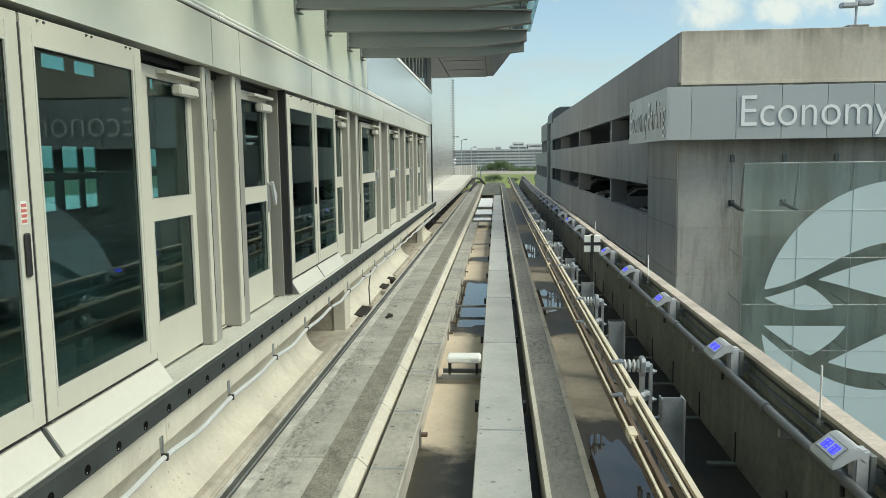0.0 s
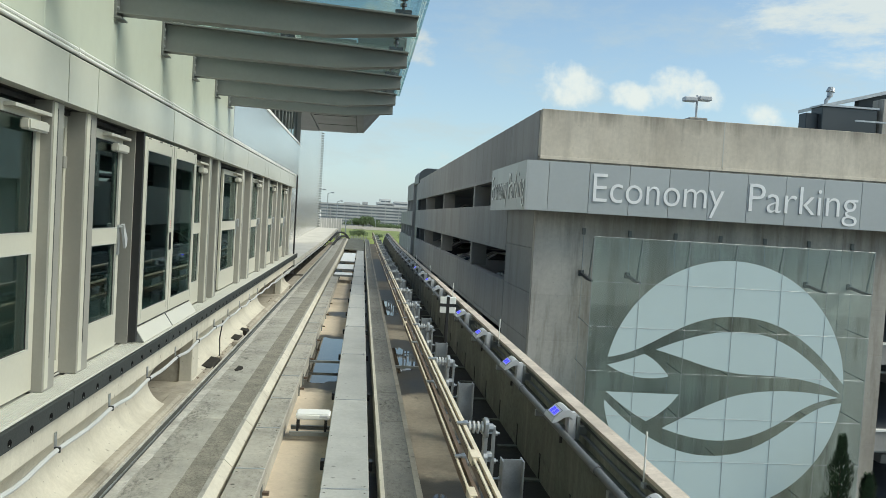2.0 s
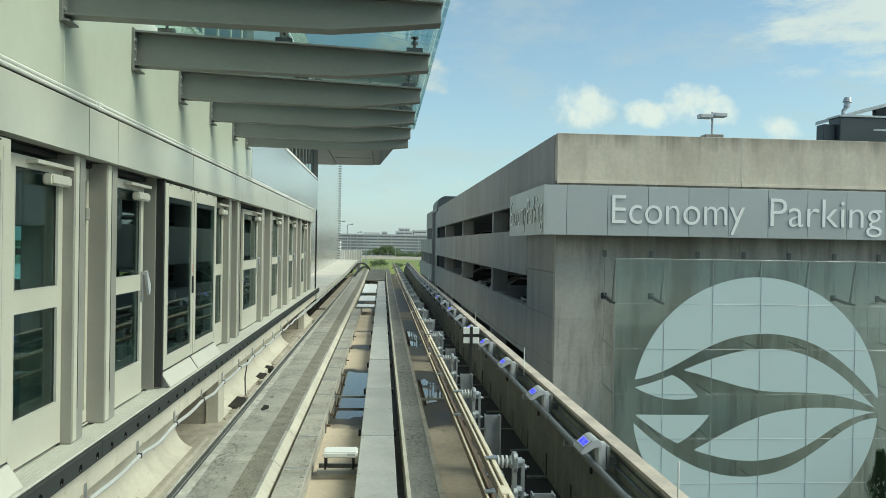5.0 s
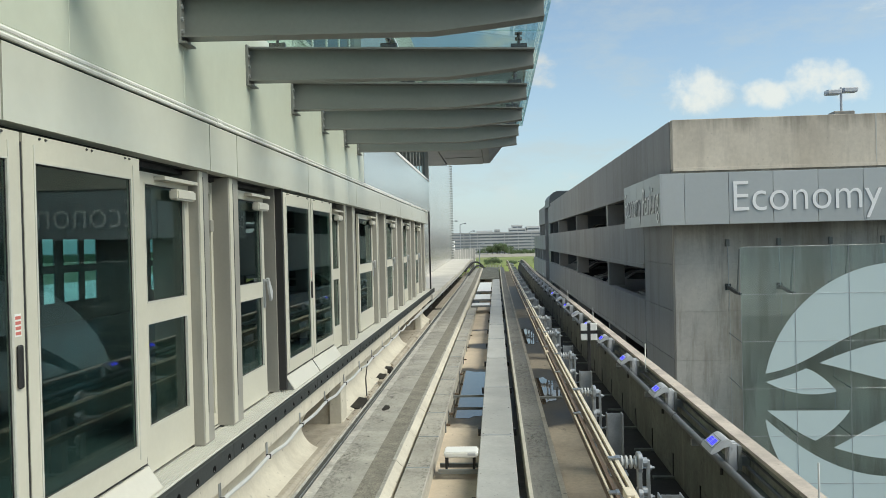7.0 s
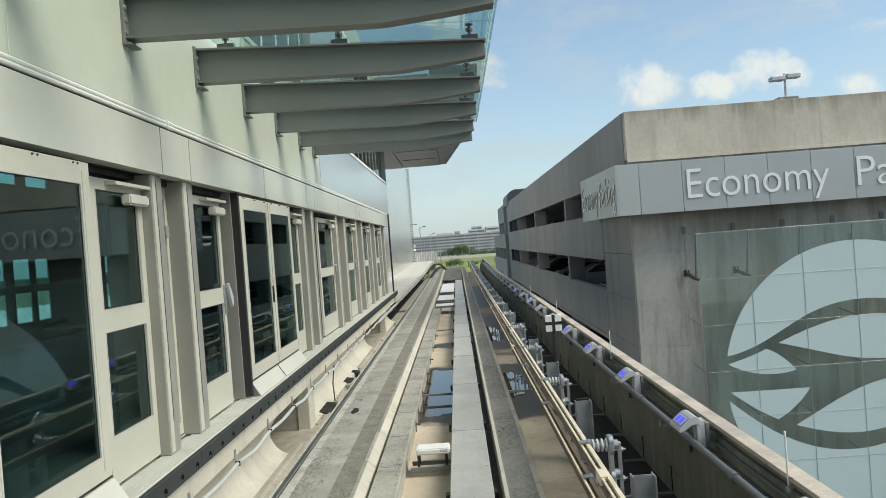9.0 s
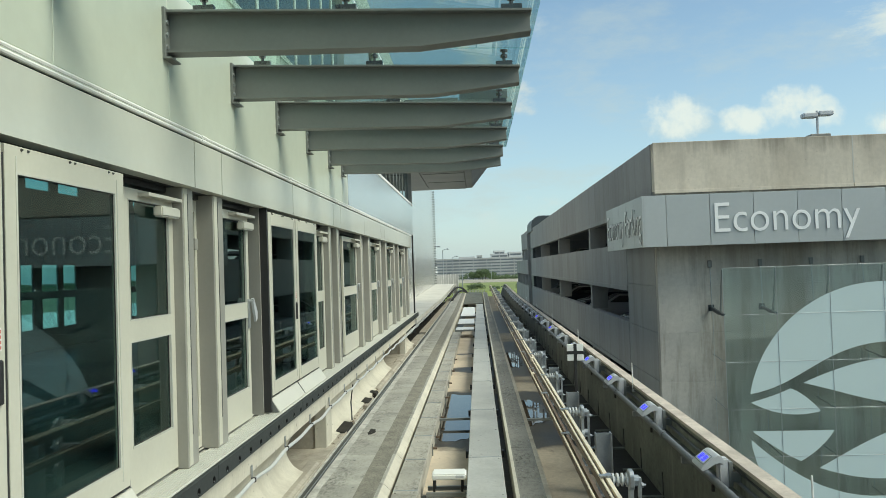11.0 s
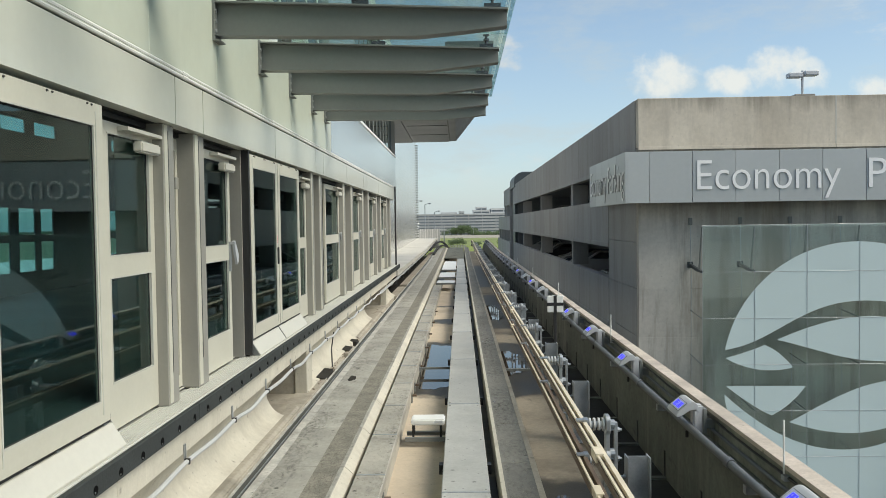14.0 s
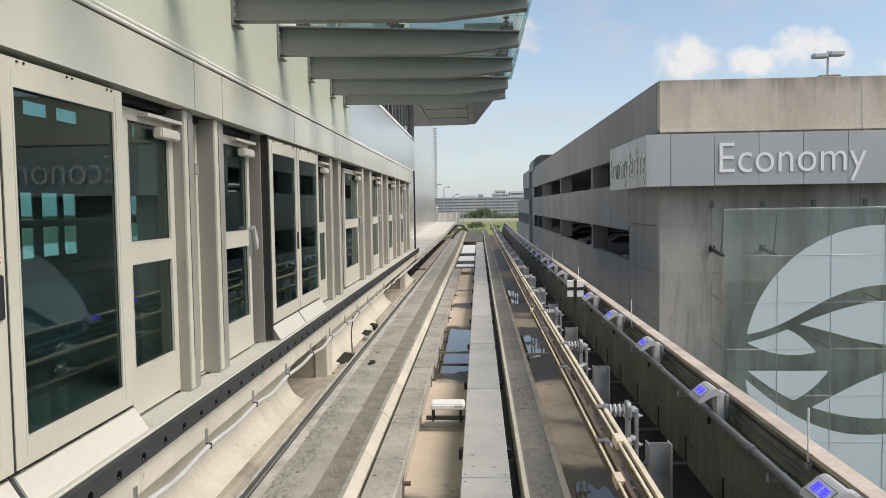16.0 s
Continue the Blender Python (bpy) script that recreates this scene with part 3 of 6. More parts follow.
strip(bm, -0.90, -0.65, FLOOR - 0.005, RUN - 0.16, -8, 33.4)
struct("duct_left", bm, M["cover_tan"], "grey duct wall under the narrow cover plates", "duct")
run_of("cable_cover_centre", "wide grey cover plates with rivets", -0.055, 0.40, RUN - 0.16, RUN - 0.06, 3.53, 8.34 - 3.53 * 4, 54.0, M["cover"], bolts=True, category="cover plate")
bm = B()
strip(bm, -0.035, 0.38, FLOOR - 0.005, RUN - 0.16, -8, 55.0)
struct("duct_centre", bm, M["cover"], "grey duct wall under the wide cover plates", "duct")
right_run = run_of("running_plinth_right", "weathered concrete running plinth with a pale edge", 0.51, 0.88, FLOOR - 0.02, RUN - 0.02, 1.56, 7.54 - 1.56 * 9, END, M["concrete_dark"])
bm = B()
strip(bm, 0.50, 0.54, RUN - 0.3, RUN - 0.016, -6, END)
part("edge_strip", bm, M["cream"], right_run, "pale cream edge strip")
bm = B()
strip(bm, 0.83, 0.887, RUN - 0.3, RUN - 0.0165, -6, END)
part("edge_strip", bm, M["ledge"], right_run, "worn tan edge")

# black tyre dirt along the beams
for nm_, x0, x1, xd, xc, amt in (("tyre_dirt", -1.75, -1.335, -1.67, -1.36, 0.65), ("tyre_dirt", -1.095, -1.055, -1.095, -1.0, 0.5), ("tyre_dirt", 0.56, 0.83, 0.68, 1.02, 0.7), ("tyre_dirt", -0.91, -0.63, -0.63, -0.95, 0.5)):
    top_ = RUN - 0.0135 if x0 < -1 or x0 > 0 else RUN - 0.0575
    bm = B()
    rows_ = []
    for i in range(37):
        y = -4 + i * (36.0 / 36 if x0 > -1 and x0 < 0 else 2.0)
        rows_.append([bm.verts.new((x, y, top_ + crest(y))) for x in (x0, x1)])
    for r0, r1 in zip(rows_, rows_[1:]):
        bm.faces.new((r0[0], r0[1], r1[1], r1[0]))
    struct(nm_, bm, dirt_film("tyre_dirt_film", xd, xc, amt), "thin broken film of black tyre dirt on the concrete", "dirt", kind="stuff")

# steel guide rail beside the left plinth
gr = thing("guide_rail", (0, 0, 0), "dark steel guide rail along the plinth", "guide rail", kind="structure")
for x0, x1, z0, z1, m_ in ((-1.972, -1.948, RUN - 0.15, RUN - 0.012, "mortar"), (-1.948, -1.895, RUN - 0.15, RUN - 0.024, "rail_dark"), (-1.895, -1.886, RUN - 0.15, RUN - 0.017, "galv"), (-1.886, -1.858, RUN - 0.15, RUN - 0.03, "rail_dark")):
    bm = B()
    strip(bm, x0, x1, z0, z1, -6, END)
    part("rail_flange", bm, M[m_], gr)
# straps over the cover joints
sm = thing("cover_straps", (0, 0, 0), "thin pale metal straps over the cover plate joints", "strap", kind="structure")
for x0, x1, step_, first, count in ((-0.05, 0.395, 3.53, 8.34 - 3.53 * 2, 14), (-0.915, -0.625, 1.48, 8.86 - 1.48 * 4, 19)):
    bm = bevelled(box(B(), x0, x1, -0.016, 0.008, -0.004, 0.007), 0.003)
    me = finish(bm, "strap", M["galv"])
    for i in range(count):
        y = first + step_ * i
        piece("strap", me, sm, (0, y, RUN - 0.06 + crest(y)))

# ---- station side ----
SY0, SY1 = -7.0, 27.4
# slab edge, and the coved wall set back under it, broken by recesses
WALLX = -2.04
LEDGE = -1.0
low = thing("wall_platform_base", (0, 0, 0), "cream concrete slab edge and coved wall under the platform", "wall", kind="structure")
y = -6.0
while y < 27:
    part("slab_edge", bevelled(box(B(), -2.6, WALLX + 0.02, y + 0.004, min(y + 6, 27.4) - 0.004, -0.37, -0.14), 0.008), M["cream"], low)
    y += 6.0
cove = [(-2.95, -0.365), (-2.055, -0.365), (-2.15, -0.46), (-2.24, -0.56), (-2.29, -0.65), (-2.305, -0.71), (-2.302, -0.77), (-2.274, -0.835), (-2.237, -0.892), (-2.19, -0.938), (-2.132, -0.974), (-2.06, LEDGE), (-2.06, -1.45), (-2.95, -1.45)]
niches = [(0.9, 2.5), (10.9, 12.35), (20.9, 24.4)]
y = -6.0
for a, b_ in niches + [(27.4, 27.4)]:
    part("wall_section", prism(B(), cove, y, a), M["cream"], low, smooth=True)
    if a < b_:
        part("recess_back", box(B(), -3.1, -2.90, a, b_, -1.2, -0.36), M["ledge"], low, "brown-grey back of a recess")
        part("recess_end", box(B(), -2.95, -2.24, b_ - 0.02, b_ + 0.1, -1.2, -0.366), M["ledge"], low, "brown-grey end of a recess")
        part("recess_pier", bevelled(box(B(), -2.25, -2.07, b_ - 0.05, b_ + 0.35, -1.2, -0.367), 0.01), M["cream"], low, "pale concrete pier")
        part("recess_floor", box(B(), -2.95, -2.06, a, b_, -1.45, LEDGE - 0.03), M["ledge"], low)
    y = b_
# low rounded kerb between the coved wall and the guide rail
for a, b_ in ((-6.0, 2.4), (2.41, 11.4), (17.6, 23.8)):
    part("kerb", bevelled(prism(B(), [(-2.17, LEDGE - 0.02), (-2.15, LEDGE + 0.012), (-2.03, LEDGE + 0.012), (-1.985, LEDGE - 0.02), (-1.985, -1.3), (-2.17, -1.3)], a, b_), 0.006), M["ledge"], low)
holes = [(13.4, 14.2), (15.3, 15.7), (16.6, 17.3), (26.0, 27.0), (31.0, 32.0)]
y = -6.0
for a, b_ in holes + [(60.0, 60.0)]:
    part("ledge_section", bevelled(box(B(), -2.25, -1.972, y + 0.003, a - 0.003, -1.45, LEDGE - 0.012), 0.006), M["ledge"], low)
    if a < b_:
        part("drain_pit", box(B(), -2.23, -1.972, a, b_, -1.45, LEDGE - 0.2), M["black"], low, "dark drain pit")
    y = b_
# raised black beds for the dirt and the dark of the drain pits
for a, b_ in ((13.25, 14.05), (15.9, 16.4), (17.0, 17.3)):
    part("dirt_bed", bevelled(prism(B(), [(-2.135, -1.1), (-2.135, LEDGE + 0.028), (-2.08, LEDGE + 0.02), (-1.985, LEDGE + 0.004), (-1.975, -1.1)], a, b_), 0.01), M["mud_shade"], low, "black slab for dirt and shade in a drain opening")
# near-black wall and floor paint the shade under the ledge
part("void_wall", box(B(), -3.3, -3.1, 27.4, 60, -1.45, -0.36), M["void"], low, "black wall for the shade under the ledge")
part("void_floor", box(B(), -3.1, -2.23, 27.4, 60, -1.45, LEDGE - 0.1), M["mud_shade"], low)
# platform sill: ribbed plates
sill = thing("platform_sill", (0, 0, 0), "ribbed pale metal sill along the platform edge", "sill", kind="structure")
bm = B()
n_rib = 9
prof = [(-2.5, -0.13), (-1.985, -0.13), (-1.985, -0.004)]
for i in range(n_rib):
    x = -1.99 - i * 0.026
    prof += [(x, 0.0), (x - 0.014, 0.0), (x - 0.015, -0.016), (x - 0.025, -0.016)]
prof += [(-2.5, 0.0)]
bm = prism(bm, prof, 0, 2.98)
me = finish(bm, "sill_plate", M["sill"])
y = 7.34 - 2.985 * 5
while y < SY1:
    piece("sill_plate", me, sill, (0, y, 0))
    y += 2.985
for x0, x1 in ((-2.300, -2.283), (-2.262, -2.252)):
    part("channel_slot", box(B(), x0, x1, SY0, SY1, -0.002, 0.0025), M["gasket"], sill, "dark channel slot")
for x0, x1 in ((-2.281, -2.264), (-2.325, -2.302)):
    part("channel_rail", box(B(), x0, x1, SY0, SY1, -0.002, 0.008), M["sill"], sill)
# black rubber bumper with bolt holes
bump_ = thing("edge_bumper", (0, 0, 0), "black rubber bumper strip with round bolt holes", "bumper", kind="structure")
bm = box(B(), -1.985, -1.945, 0, 2.975, -0.142, -0.008)
bevelled(bm, 0.006)
me = finish(bm, "rubber_strip", M["rubber"])
# flat black disc for the dark of a bolt hole
bm = B()
rod(bm, (-1.95, 0, 0), (-1.942, 0, 0), 0.027, 14)
bolt_me = finish(bm, "bolt_hole", M["hole"])
# tiny metal disc, off centre, added for the glint in each hole
bm = B()
rod(bm, (-1.944, -0.012, -0.012), (-1.9405, -0.012, -0.012), 0.006, 8)
glint_me = finish(bm, "bolt_head", M["galv"])
y = 7.34 - 2.985 * 5
while y < SY1:
    piece("rubber_strip", me, bump_, (0, y, 0))
    for i in range(9):
        hole = piece("bolt_hole", bolt_me, bump_, (0, y + 0.205 + i * 0.333, -0.095))
        piece("bolt_head", glint_me, hole)
    y += 2.985

# fascia band, trim bead and upper wall
XW = -2.06
fascia = thing("fascia_band", (0, 0, 0), "pale green-grey metal fascia panels above the doors", "fascia", kind="structure")
joints = []
k = -2
while True:
    base = 7.29 + 5.97 * k
    joints += [base, base + 0.66, base + 3.31]
    if base > 30:
        break
    k += 1
joints = [j for j in joints if SY0 - 6 < j < SY1 + 0.2] + [SY1 + 0.1]
for a, b in zip(joints, joints[1:]):
    bm = box(B(), XW - 0.118, XW, a + 0.008, b - 0.008, 2.2, 2.572)
    part("fascia_panel", bm, M["fascia"], fascia)
part("backing", box(B(), XW - 0.2, XW - 0.12, joints[0], SY1, 2.2, 2.6), M["gasket"], fascia)
bead = thing("trim_bead", (0, 0, 0), "pale double bead trim on the wall", "trim", kind="structure")
for z in (2.60, 2.632):
    bm = B()
    rod(bm, (XW, joints[0], z), (XW, SY1 + 0.3, z), 0.014, 8)
    part("bead", bm, M["white"], bead)
bm = B()
rod(bm, (XW, -0.06, 2.60), (XW, 0.06, 2.60), 0.0185, 8)
rod(bm, (XW, -0.06, 2.632), (XW, 0.06, 2.632), 0.0185, 8)
me = finish(bm, "bead_sleeve", M["white"])
for i in range(9):
    piece("bead_sleeve", me, bead, (0, -4.5 + i * 3.0, 0))
part("bead_shadow_gap", box(B(), XW - 0.02, XW + 0.004, joints[0], SY1, 2.588, 2.648), M["panel"], bead)
upper = thing("wall_upper", (0, 0, 0), "pale green-grey painted metal wall panels", "wall", kind="structure")
BR = [14.17, 13.04, 11.52, 9.97, 8.36] + [6.80 - 1.57 * i for i in range(9)]   # canopy brackets along the wall
seams = sorted(BR + [14.72])
for a, b in zip(seams, seams[1:]):
    if b - a < 0.3:
        continue
    part("wall_panel", bevelled(box(B(), XW - 0.12, XW, a + 0.003, b - 0.003, 2.65, 4.05), 0.003), M["panel"], upper)
# silver cladding beyond the canopy
clad = thing("wall_cladding", (0, 0, 0), "shiny silver metal cladding sheets", "wall", kind="structure")
for z0, z1 in ((2.65, 3.70),):
    for i in range(4):
        y0_, y1_ = 14.74 + i * 3.40, 14.74 + (i + 1) * 3.40
        part("cladding_sheet", box(B(), XW - 0.12, XW, y0_ + 0.003, y1_ - 0.003, z0, z1), M["silver"], clad)
part("cladding_sheet", box(B(), XW - 0.12, XW, 14.743, 18.0, 3.705, 6.4), M["silver"], clad)
CX = -3.62     # the end block stands further back
for i in range(-2, 8):
    y0_, y1_ = 46.7 + i * 2.84, 46.7 + (i + 1) * 2.84
    for k in range(7):
        part("cladding_sheet", box(B(), CX - 0.25, CX, y0_ + 0.003, y1_ - 0.003, -0.2 + k * 1.43 + 0.003, -0.2 + (k + 1) * 1.43 - 0.003), M["silver"], clad)
bm = B()
for i in range(39):
    box(bm, CX - 0.02, CX + 0.17, 69.46, 69.6, -0.1 + i * 0.216, 0.0 + i * 0.216)
part("corner_louvre", bm, M["steel"], clad, "fine ribbed dark corner louvre")
# ribbon window above the wall
win = thing("window_ribbon", (0, 0, 0), "dark ribbon window with pale mullions", "window", kind="structure")
part("window_pane", box(B(), XW - 0.14, XW - 0.12, joints[0], 28.3, 3.72, 6.4), M["window_glass"], win)
part("window_sill", box(B(), XW - 0.12, XW + 0.02, 18.0, 28.3, 3.68, 3.74), M["white"], win)
part("window_sill", box(B(), XW - 0.12, XW + 0.02, joints[0], 14.72, 4.02, 4.08), M["panel"], win)
bm = box(B(), XW - 0.12, XW - 0.107, 0, 0.06, 3.74, 6.4)
me = finish(bm, "mullion", M["steel"])
bm = box(B(), XW - 0.12, XW - 0.107, 0, 0.06, 4.08, 6.4)
me2 = finish(bm, "mullion", M["white"])
y = -6.0
while y < 28.2:
    if not 14.6 < y < 18:
        piece("mullion", me if y > 14.7 else me2, win, (0, y, 0))
    y += 0.92
part("end_post", box(B(), XW - 0.12, XW + 0.0, 28.3, 28.36, 3.7, 6.4), M["frame_dark"], win)
struct("wall_top", box(B(), XW - 0.5, XW + 0.0, joints[0], 28.36, 6.4, 7.4), M["panel"], "pale metal wall above the ribbon window", "wall")
# roof overhang beyond
roof = thing("roof_overhang", (0, 0, 0), "large silver roof overhang with a ribbed sloping edge", "roof", kind="structure")
RY0, RY1 = 26.42, 39.3
part("soffit", prism(B(), [(XW + 0.02, 5.32), (-0.30, 5.33), (-0.30, 7.0), (XW + 0.02, 7.0)], RY0, RY1), M["soffit"], roof, "flat grey metal soffit")
part("soffit", box(B(), -3.7, XW - 0.01, 28.4, RY1, 5.31, 7.0), M["soffit"], roof)
part("soffit_seam", box(B(), -0.30, -0.25, RY0, RY1 - 0.02, 5.36, 6.9), M["gasket"], roof)
part("edge_soffit", prism(B(), [(-0.25, 5.35), (0.02, 5.36), (1.30, 6.95), (1.30, 7.2), (-0.25, 7.2)], RY0, RY1), M["soffit"], roof)
for y_ in (29.6, 32.8, 36.0):
    part("soffit_seam", prism(B(), [(XW + 0.1, 5.305), (-0.31, 5.315), (-0.31, 5.34), (XW + 0.1, 5.33)], y_, y_ + 0.04), M["gasket"], roof)
for i in range(16):
    f = (i + 0.5) / 16
    x, z = 0.02 + 1.28 * f, 5.36 + 1.59 * f
    part("edge_rib", box(B(), x - 0.006, x + 0.006, RY0 + 0.01, RY1 + 0.004, z - 0.008, z + 0.008), M["soffit"], roof)
# ledge walkway beyond the station
ledge = thing("walkway_ledge", (0, 0, 0), "pale concrete ledge beside the guideway", "ledge", kind="structure")
bm = B()
strip(bm, -4.6, -1.95, -0.36, -0.2, 27.5, 80)
part("ledge_slab", bm, M["pale"], ledge)
bm = B()
strip(bm, -2.3, -2.1, -0.62, -0.50, 26.5, 76)
part("cable_tray", bm, M["steel"], ledge, "dark cable tray under the ledge")
bm = B()
for i in range(16):
    y = 27.5 + i * 2.9
    box(bm, -2.45, -2.0, y, y + 0.12, -0.66 + crest(y), -0.36 + crest(y))
part("ledge_brackets", bm, M["void"], ledge)
bm = B()
strip(bm, -2.02, -1.97, -0.47, -0.42, 22, 76)
part("edge_pipe", bm, M["pipe_white"], ledge)
part("end_post", box(B(), XW + 0.02, XW + 0.07, 27.42, 27.48, -0.19, 2.62), M["gasket"], ledge, "thin dark post at the station's end")
# arched guard rails and a picket row where the track tips over the crest
for x_, z_ in ((-2.1, -0.66), (-1.85, -0.98)):
    bm = B()
    last = None
    for i in range(25):
        y = 58 + i * 0.9
        f = math.sin(math.pi * i / 24)
        z = z_ - 0.004 * max(0.0, i - 14) ** 2 + 0.32 * f
        xx = x_ + 0.95 * (i / 24) ** 1.7
        loop = [bm.verts.new((x, y, zz)) for x, zz in ((xx, z), (xx + 0.12, z), (xx + 0.12, z + 0.13), (xx, z + 0.13))]
        if last:
            for q in range(4):
                bm.faces.new((last[q], last[(q + 1) % 4], loop[(q + 1) % 4], loop[q]))
        last = loop
    part("arched_rail", bm, M["void"], ledge, "dark arched steel rail")

# timber-coloured cross planks and a row of pale pickets before the crest
cp_ = thing("crest_planks", (0, 0, 0), "dark cross planks between the beams before the crest", "planks", kind="structure")
bm = bevelled(box(B(), -0.95, 0.42, 0, 0.55, -0.06, 0), 0.01)
pl_me = finish(bm, "plank", M["parapet"])
for i in range(30):
    y = 55.4 + i * 0.6
    piece("plank", pl_me, cp_, (0, y, RUN - 0.08 + crest(y)))
pk = thing("picket_row", (0, 72.4, RUN - 0.02 + crest(72.4)), "low row of pale pickets across the track bed", "picket fence")
for i in range(11):
    part("picket", box(B(), -0.75 + i * 0.14, -0.69 + i * 0.14, 0, 0.04, -0.3, 0.22), M["far_grey"], pk)
part("rail", box(B(), -0.8, 0.75, 0.04, 0.07, -0.02, 0.05), M["far_grey"], pk)

# interior of the platform hall
struct("floor", box(B(), -9.2, -2.5, SY0 - 3, SY1, -0.15, 0.0), M["terrazzo"], "polished grey platform floor", "floor")
struct("ceiling", box(B(), -9.2, XW - 0.2, SY0 - 3, SY1, 4.5, 4.7), M["interior"], "plain platform ceiling", "ceiling")
ROWS = ((0.47, 1.11), (1.27, 1.84), (3.46, 3.75))


def hall_bays(row):
    """The openings along the far wall, as (from y, to y): three lights to a bay below, single wide lights high up."""
    out = []
    if row < 2:
        for k in range(-6, 3):
            y = 16.82 + 5.1 * k
            out += [(y, y + 0.45), (y + 0.78, y + 1.43), (y + 1.65, y + 2.21)]
    else:
        for k in range(-19, 8):
            y = 17.05 + 1.275 * k
            if k % 4 != 2:      # a pier stands before every fourth light
                out.append((y, y + 0.915))
    return [(max(a, SY0 - 2.9), min(b_, SY1 - 0.1)) for a, b_ in out if b_ > SY0 - 2.5 and a < SY1 - 0.5]


bm = B()
y_a, y_b = SY0 - 3, SY1
levels = [-0.15] + [z for row in ROWS for z in row] + [4.7]
for k in range(0, len(levels), 2):
    box(bm, -9.26, -9.2, y_a, y_b, levels[k], levels[k + 1])
for k, (z0, z1) in enumerate(ROWS):
    y = y_a
    for a, b_ in hall_bays(k):
        box(bm, -9.25, -9.21, y, a, z0, z1)
        y = b_
    box(bm, -9.25, -9.21, y, y_b, z0, z1)
struct("wall_west", bm, M["interior"], "dark far wall of the hall with window openings", "wall")
hw = thing("window_hall", (0, 0, 0), "tinted panes in the far wall of the hall", "window", kind="structure")
for k, (z0, z1) in enumerate(ROWS):
    for a, b_ in hall_bays(k):
        part("window_pane", box(B(), -9.24, -9.225, a, b_, z0, z1), M["hall_glass"], hw, shadow=False)
struct("wall_hall_end", box(B(), -9.4, -2.5, SY1, SY1 + 0.2, -0.15, 4.7), M["interior"], "plain end wall of the hall", "wall")
struct("wall_hall_back", box(B(), -9.4, -2.1, SY0 - 3.2, SY0 - 3, -0.15, 7.4), M["interior"], "plain wall behind", "wall")


# ---- doors of the platform screen ----
def pane(name, parent, x, y0, y1, z0, z1):
    ob = part(name, box(B(), x - 0.008, x, y0, y1, z0, z1), M["door_glass"], parent, shadow=False)
    if parent.name.startswith("sliding_door"):
        ob.matrix_basis = pose(0, 0, 0, 0, 0, -0.66)   # the large panes sit slightly askew in their gaskets
    return ob


def ring(bm, x0, x1, y0, y1, z0, z1, s, top, bottom):
    """A door leaf's frame: two stiles, a head and a foot rail."""
    box(bm, x0, x1, y0, y0 + s, z0, z1)
    box(bm, x0, x1, y1 - s, y1, z0, z1)
    box(bm, x0, x1, y0 + s, y1 - s, z1 - top, z1)
    box(bm, x0, x1, y0 + s, y1 - s, z0, z0 + bottom)
    return bm


def sliding_leaf(y0, y1, handle_end, label):
    t = thing("sliding_door", (-2.112, (y0 + y1) / 2, 0.185), label, "door", "platform screen doors")
    h = (y1 - y0) / 2
    near_s, far_s = (0.12, 0.098) if handle_end > 0 else (0.098, 0.12)
    bm = box(B(), 0.0, 0.03, -h, -h + near_s, 0, 1.98)
    box(bm, 0.0, 0.03, h - far_s, h, 0, 1.98)
    box(bm, 0.0, 0.03, -h + near_s, h - far_s, 1.845, 1.98)
    box(bm, 0.0, 0.03, -h + near_s, h - far_s, 0, 0.137)
    part("leaf_frame", bm, M["frame"], t)
    pane("glass_pane", t, 0.014, -h + near_s, h - far_s, 0.137, 1.845)
    part("glazing_bead", ring(B(), 0.018, 0.0325, -h + near_s - 0.004, h - far_s + 0.004, 0.133, 1.849, 0.009, 0.009, 0.009), M["sill"], t)
    # black line for the stile's shadow at the glass, carried all round
    part("gasket_line", ring(B(), 0.016, 0.022, -h + near_s + 0.0052, h - far_s - 0.0052, 0.1422, 1.8398, 0.005, 0.005, 0.005), M["gasket"], t, "thin black line for frame shade at the glass")
    for i in range(3):
        for d in (-0.028, 0.028):
            yy = -h + 0.17 + i * (2 * h - 0.34) / 2 + d
            part("hanger_screw", rod(rod(B(), (0.03, yy, 1.966), (0.034, yy, 1.966), 0.008, 8), (0.034, yy, 1.966), (0.040, yy, 1.966), 0.005, 6), M["chrome"], t)
    part("stile_bead", box(B(), 0.03, 0.0335, -h + 0.088, -h + 0.098, 0.05, 1.93), M["sill"], t)
    part("stile_bead", box(B(), 0.03, 0.0335, h - 0.098, h - 0.088, 0.05, 1.93), M["sill"], t)
    if handle_end < 0:
        return t
    yy = h - 0.055
    part("pull_handle", bevelled(box(B(), 0.03, 0.05, yy - 0.02, yy + 0.02, 0.74, 0.95), 0.008), M["black"], t)
    lab = part("warning_label", box(B(), 0.030, 0.033, yy - 0.025, yy + 0.025, 0.99, 1.10), M["white"], t, "small white and red warning label")
    for k_ in range(4):
        part("label_bar", box(B(), 0.0332, 0.0342, yy - 0.021, yy + 0.021, 0.998 + k_ * 0.025, 1.014 + k_ * 0.025), M["red"], lab)
    return t


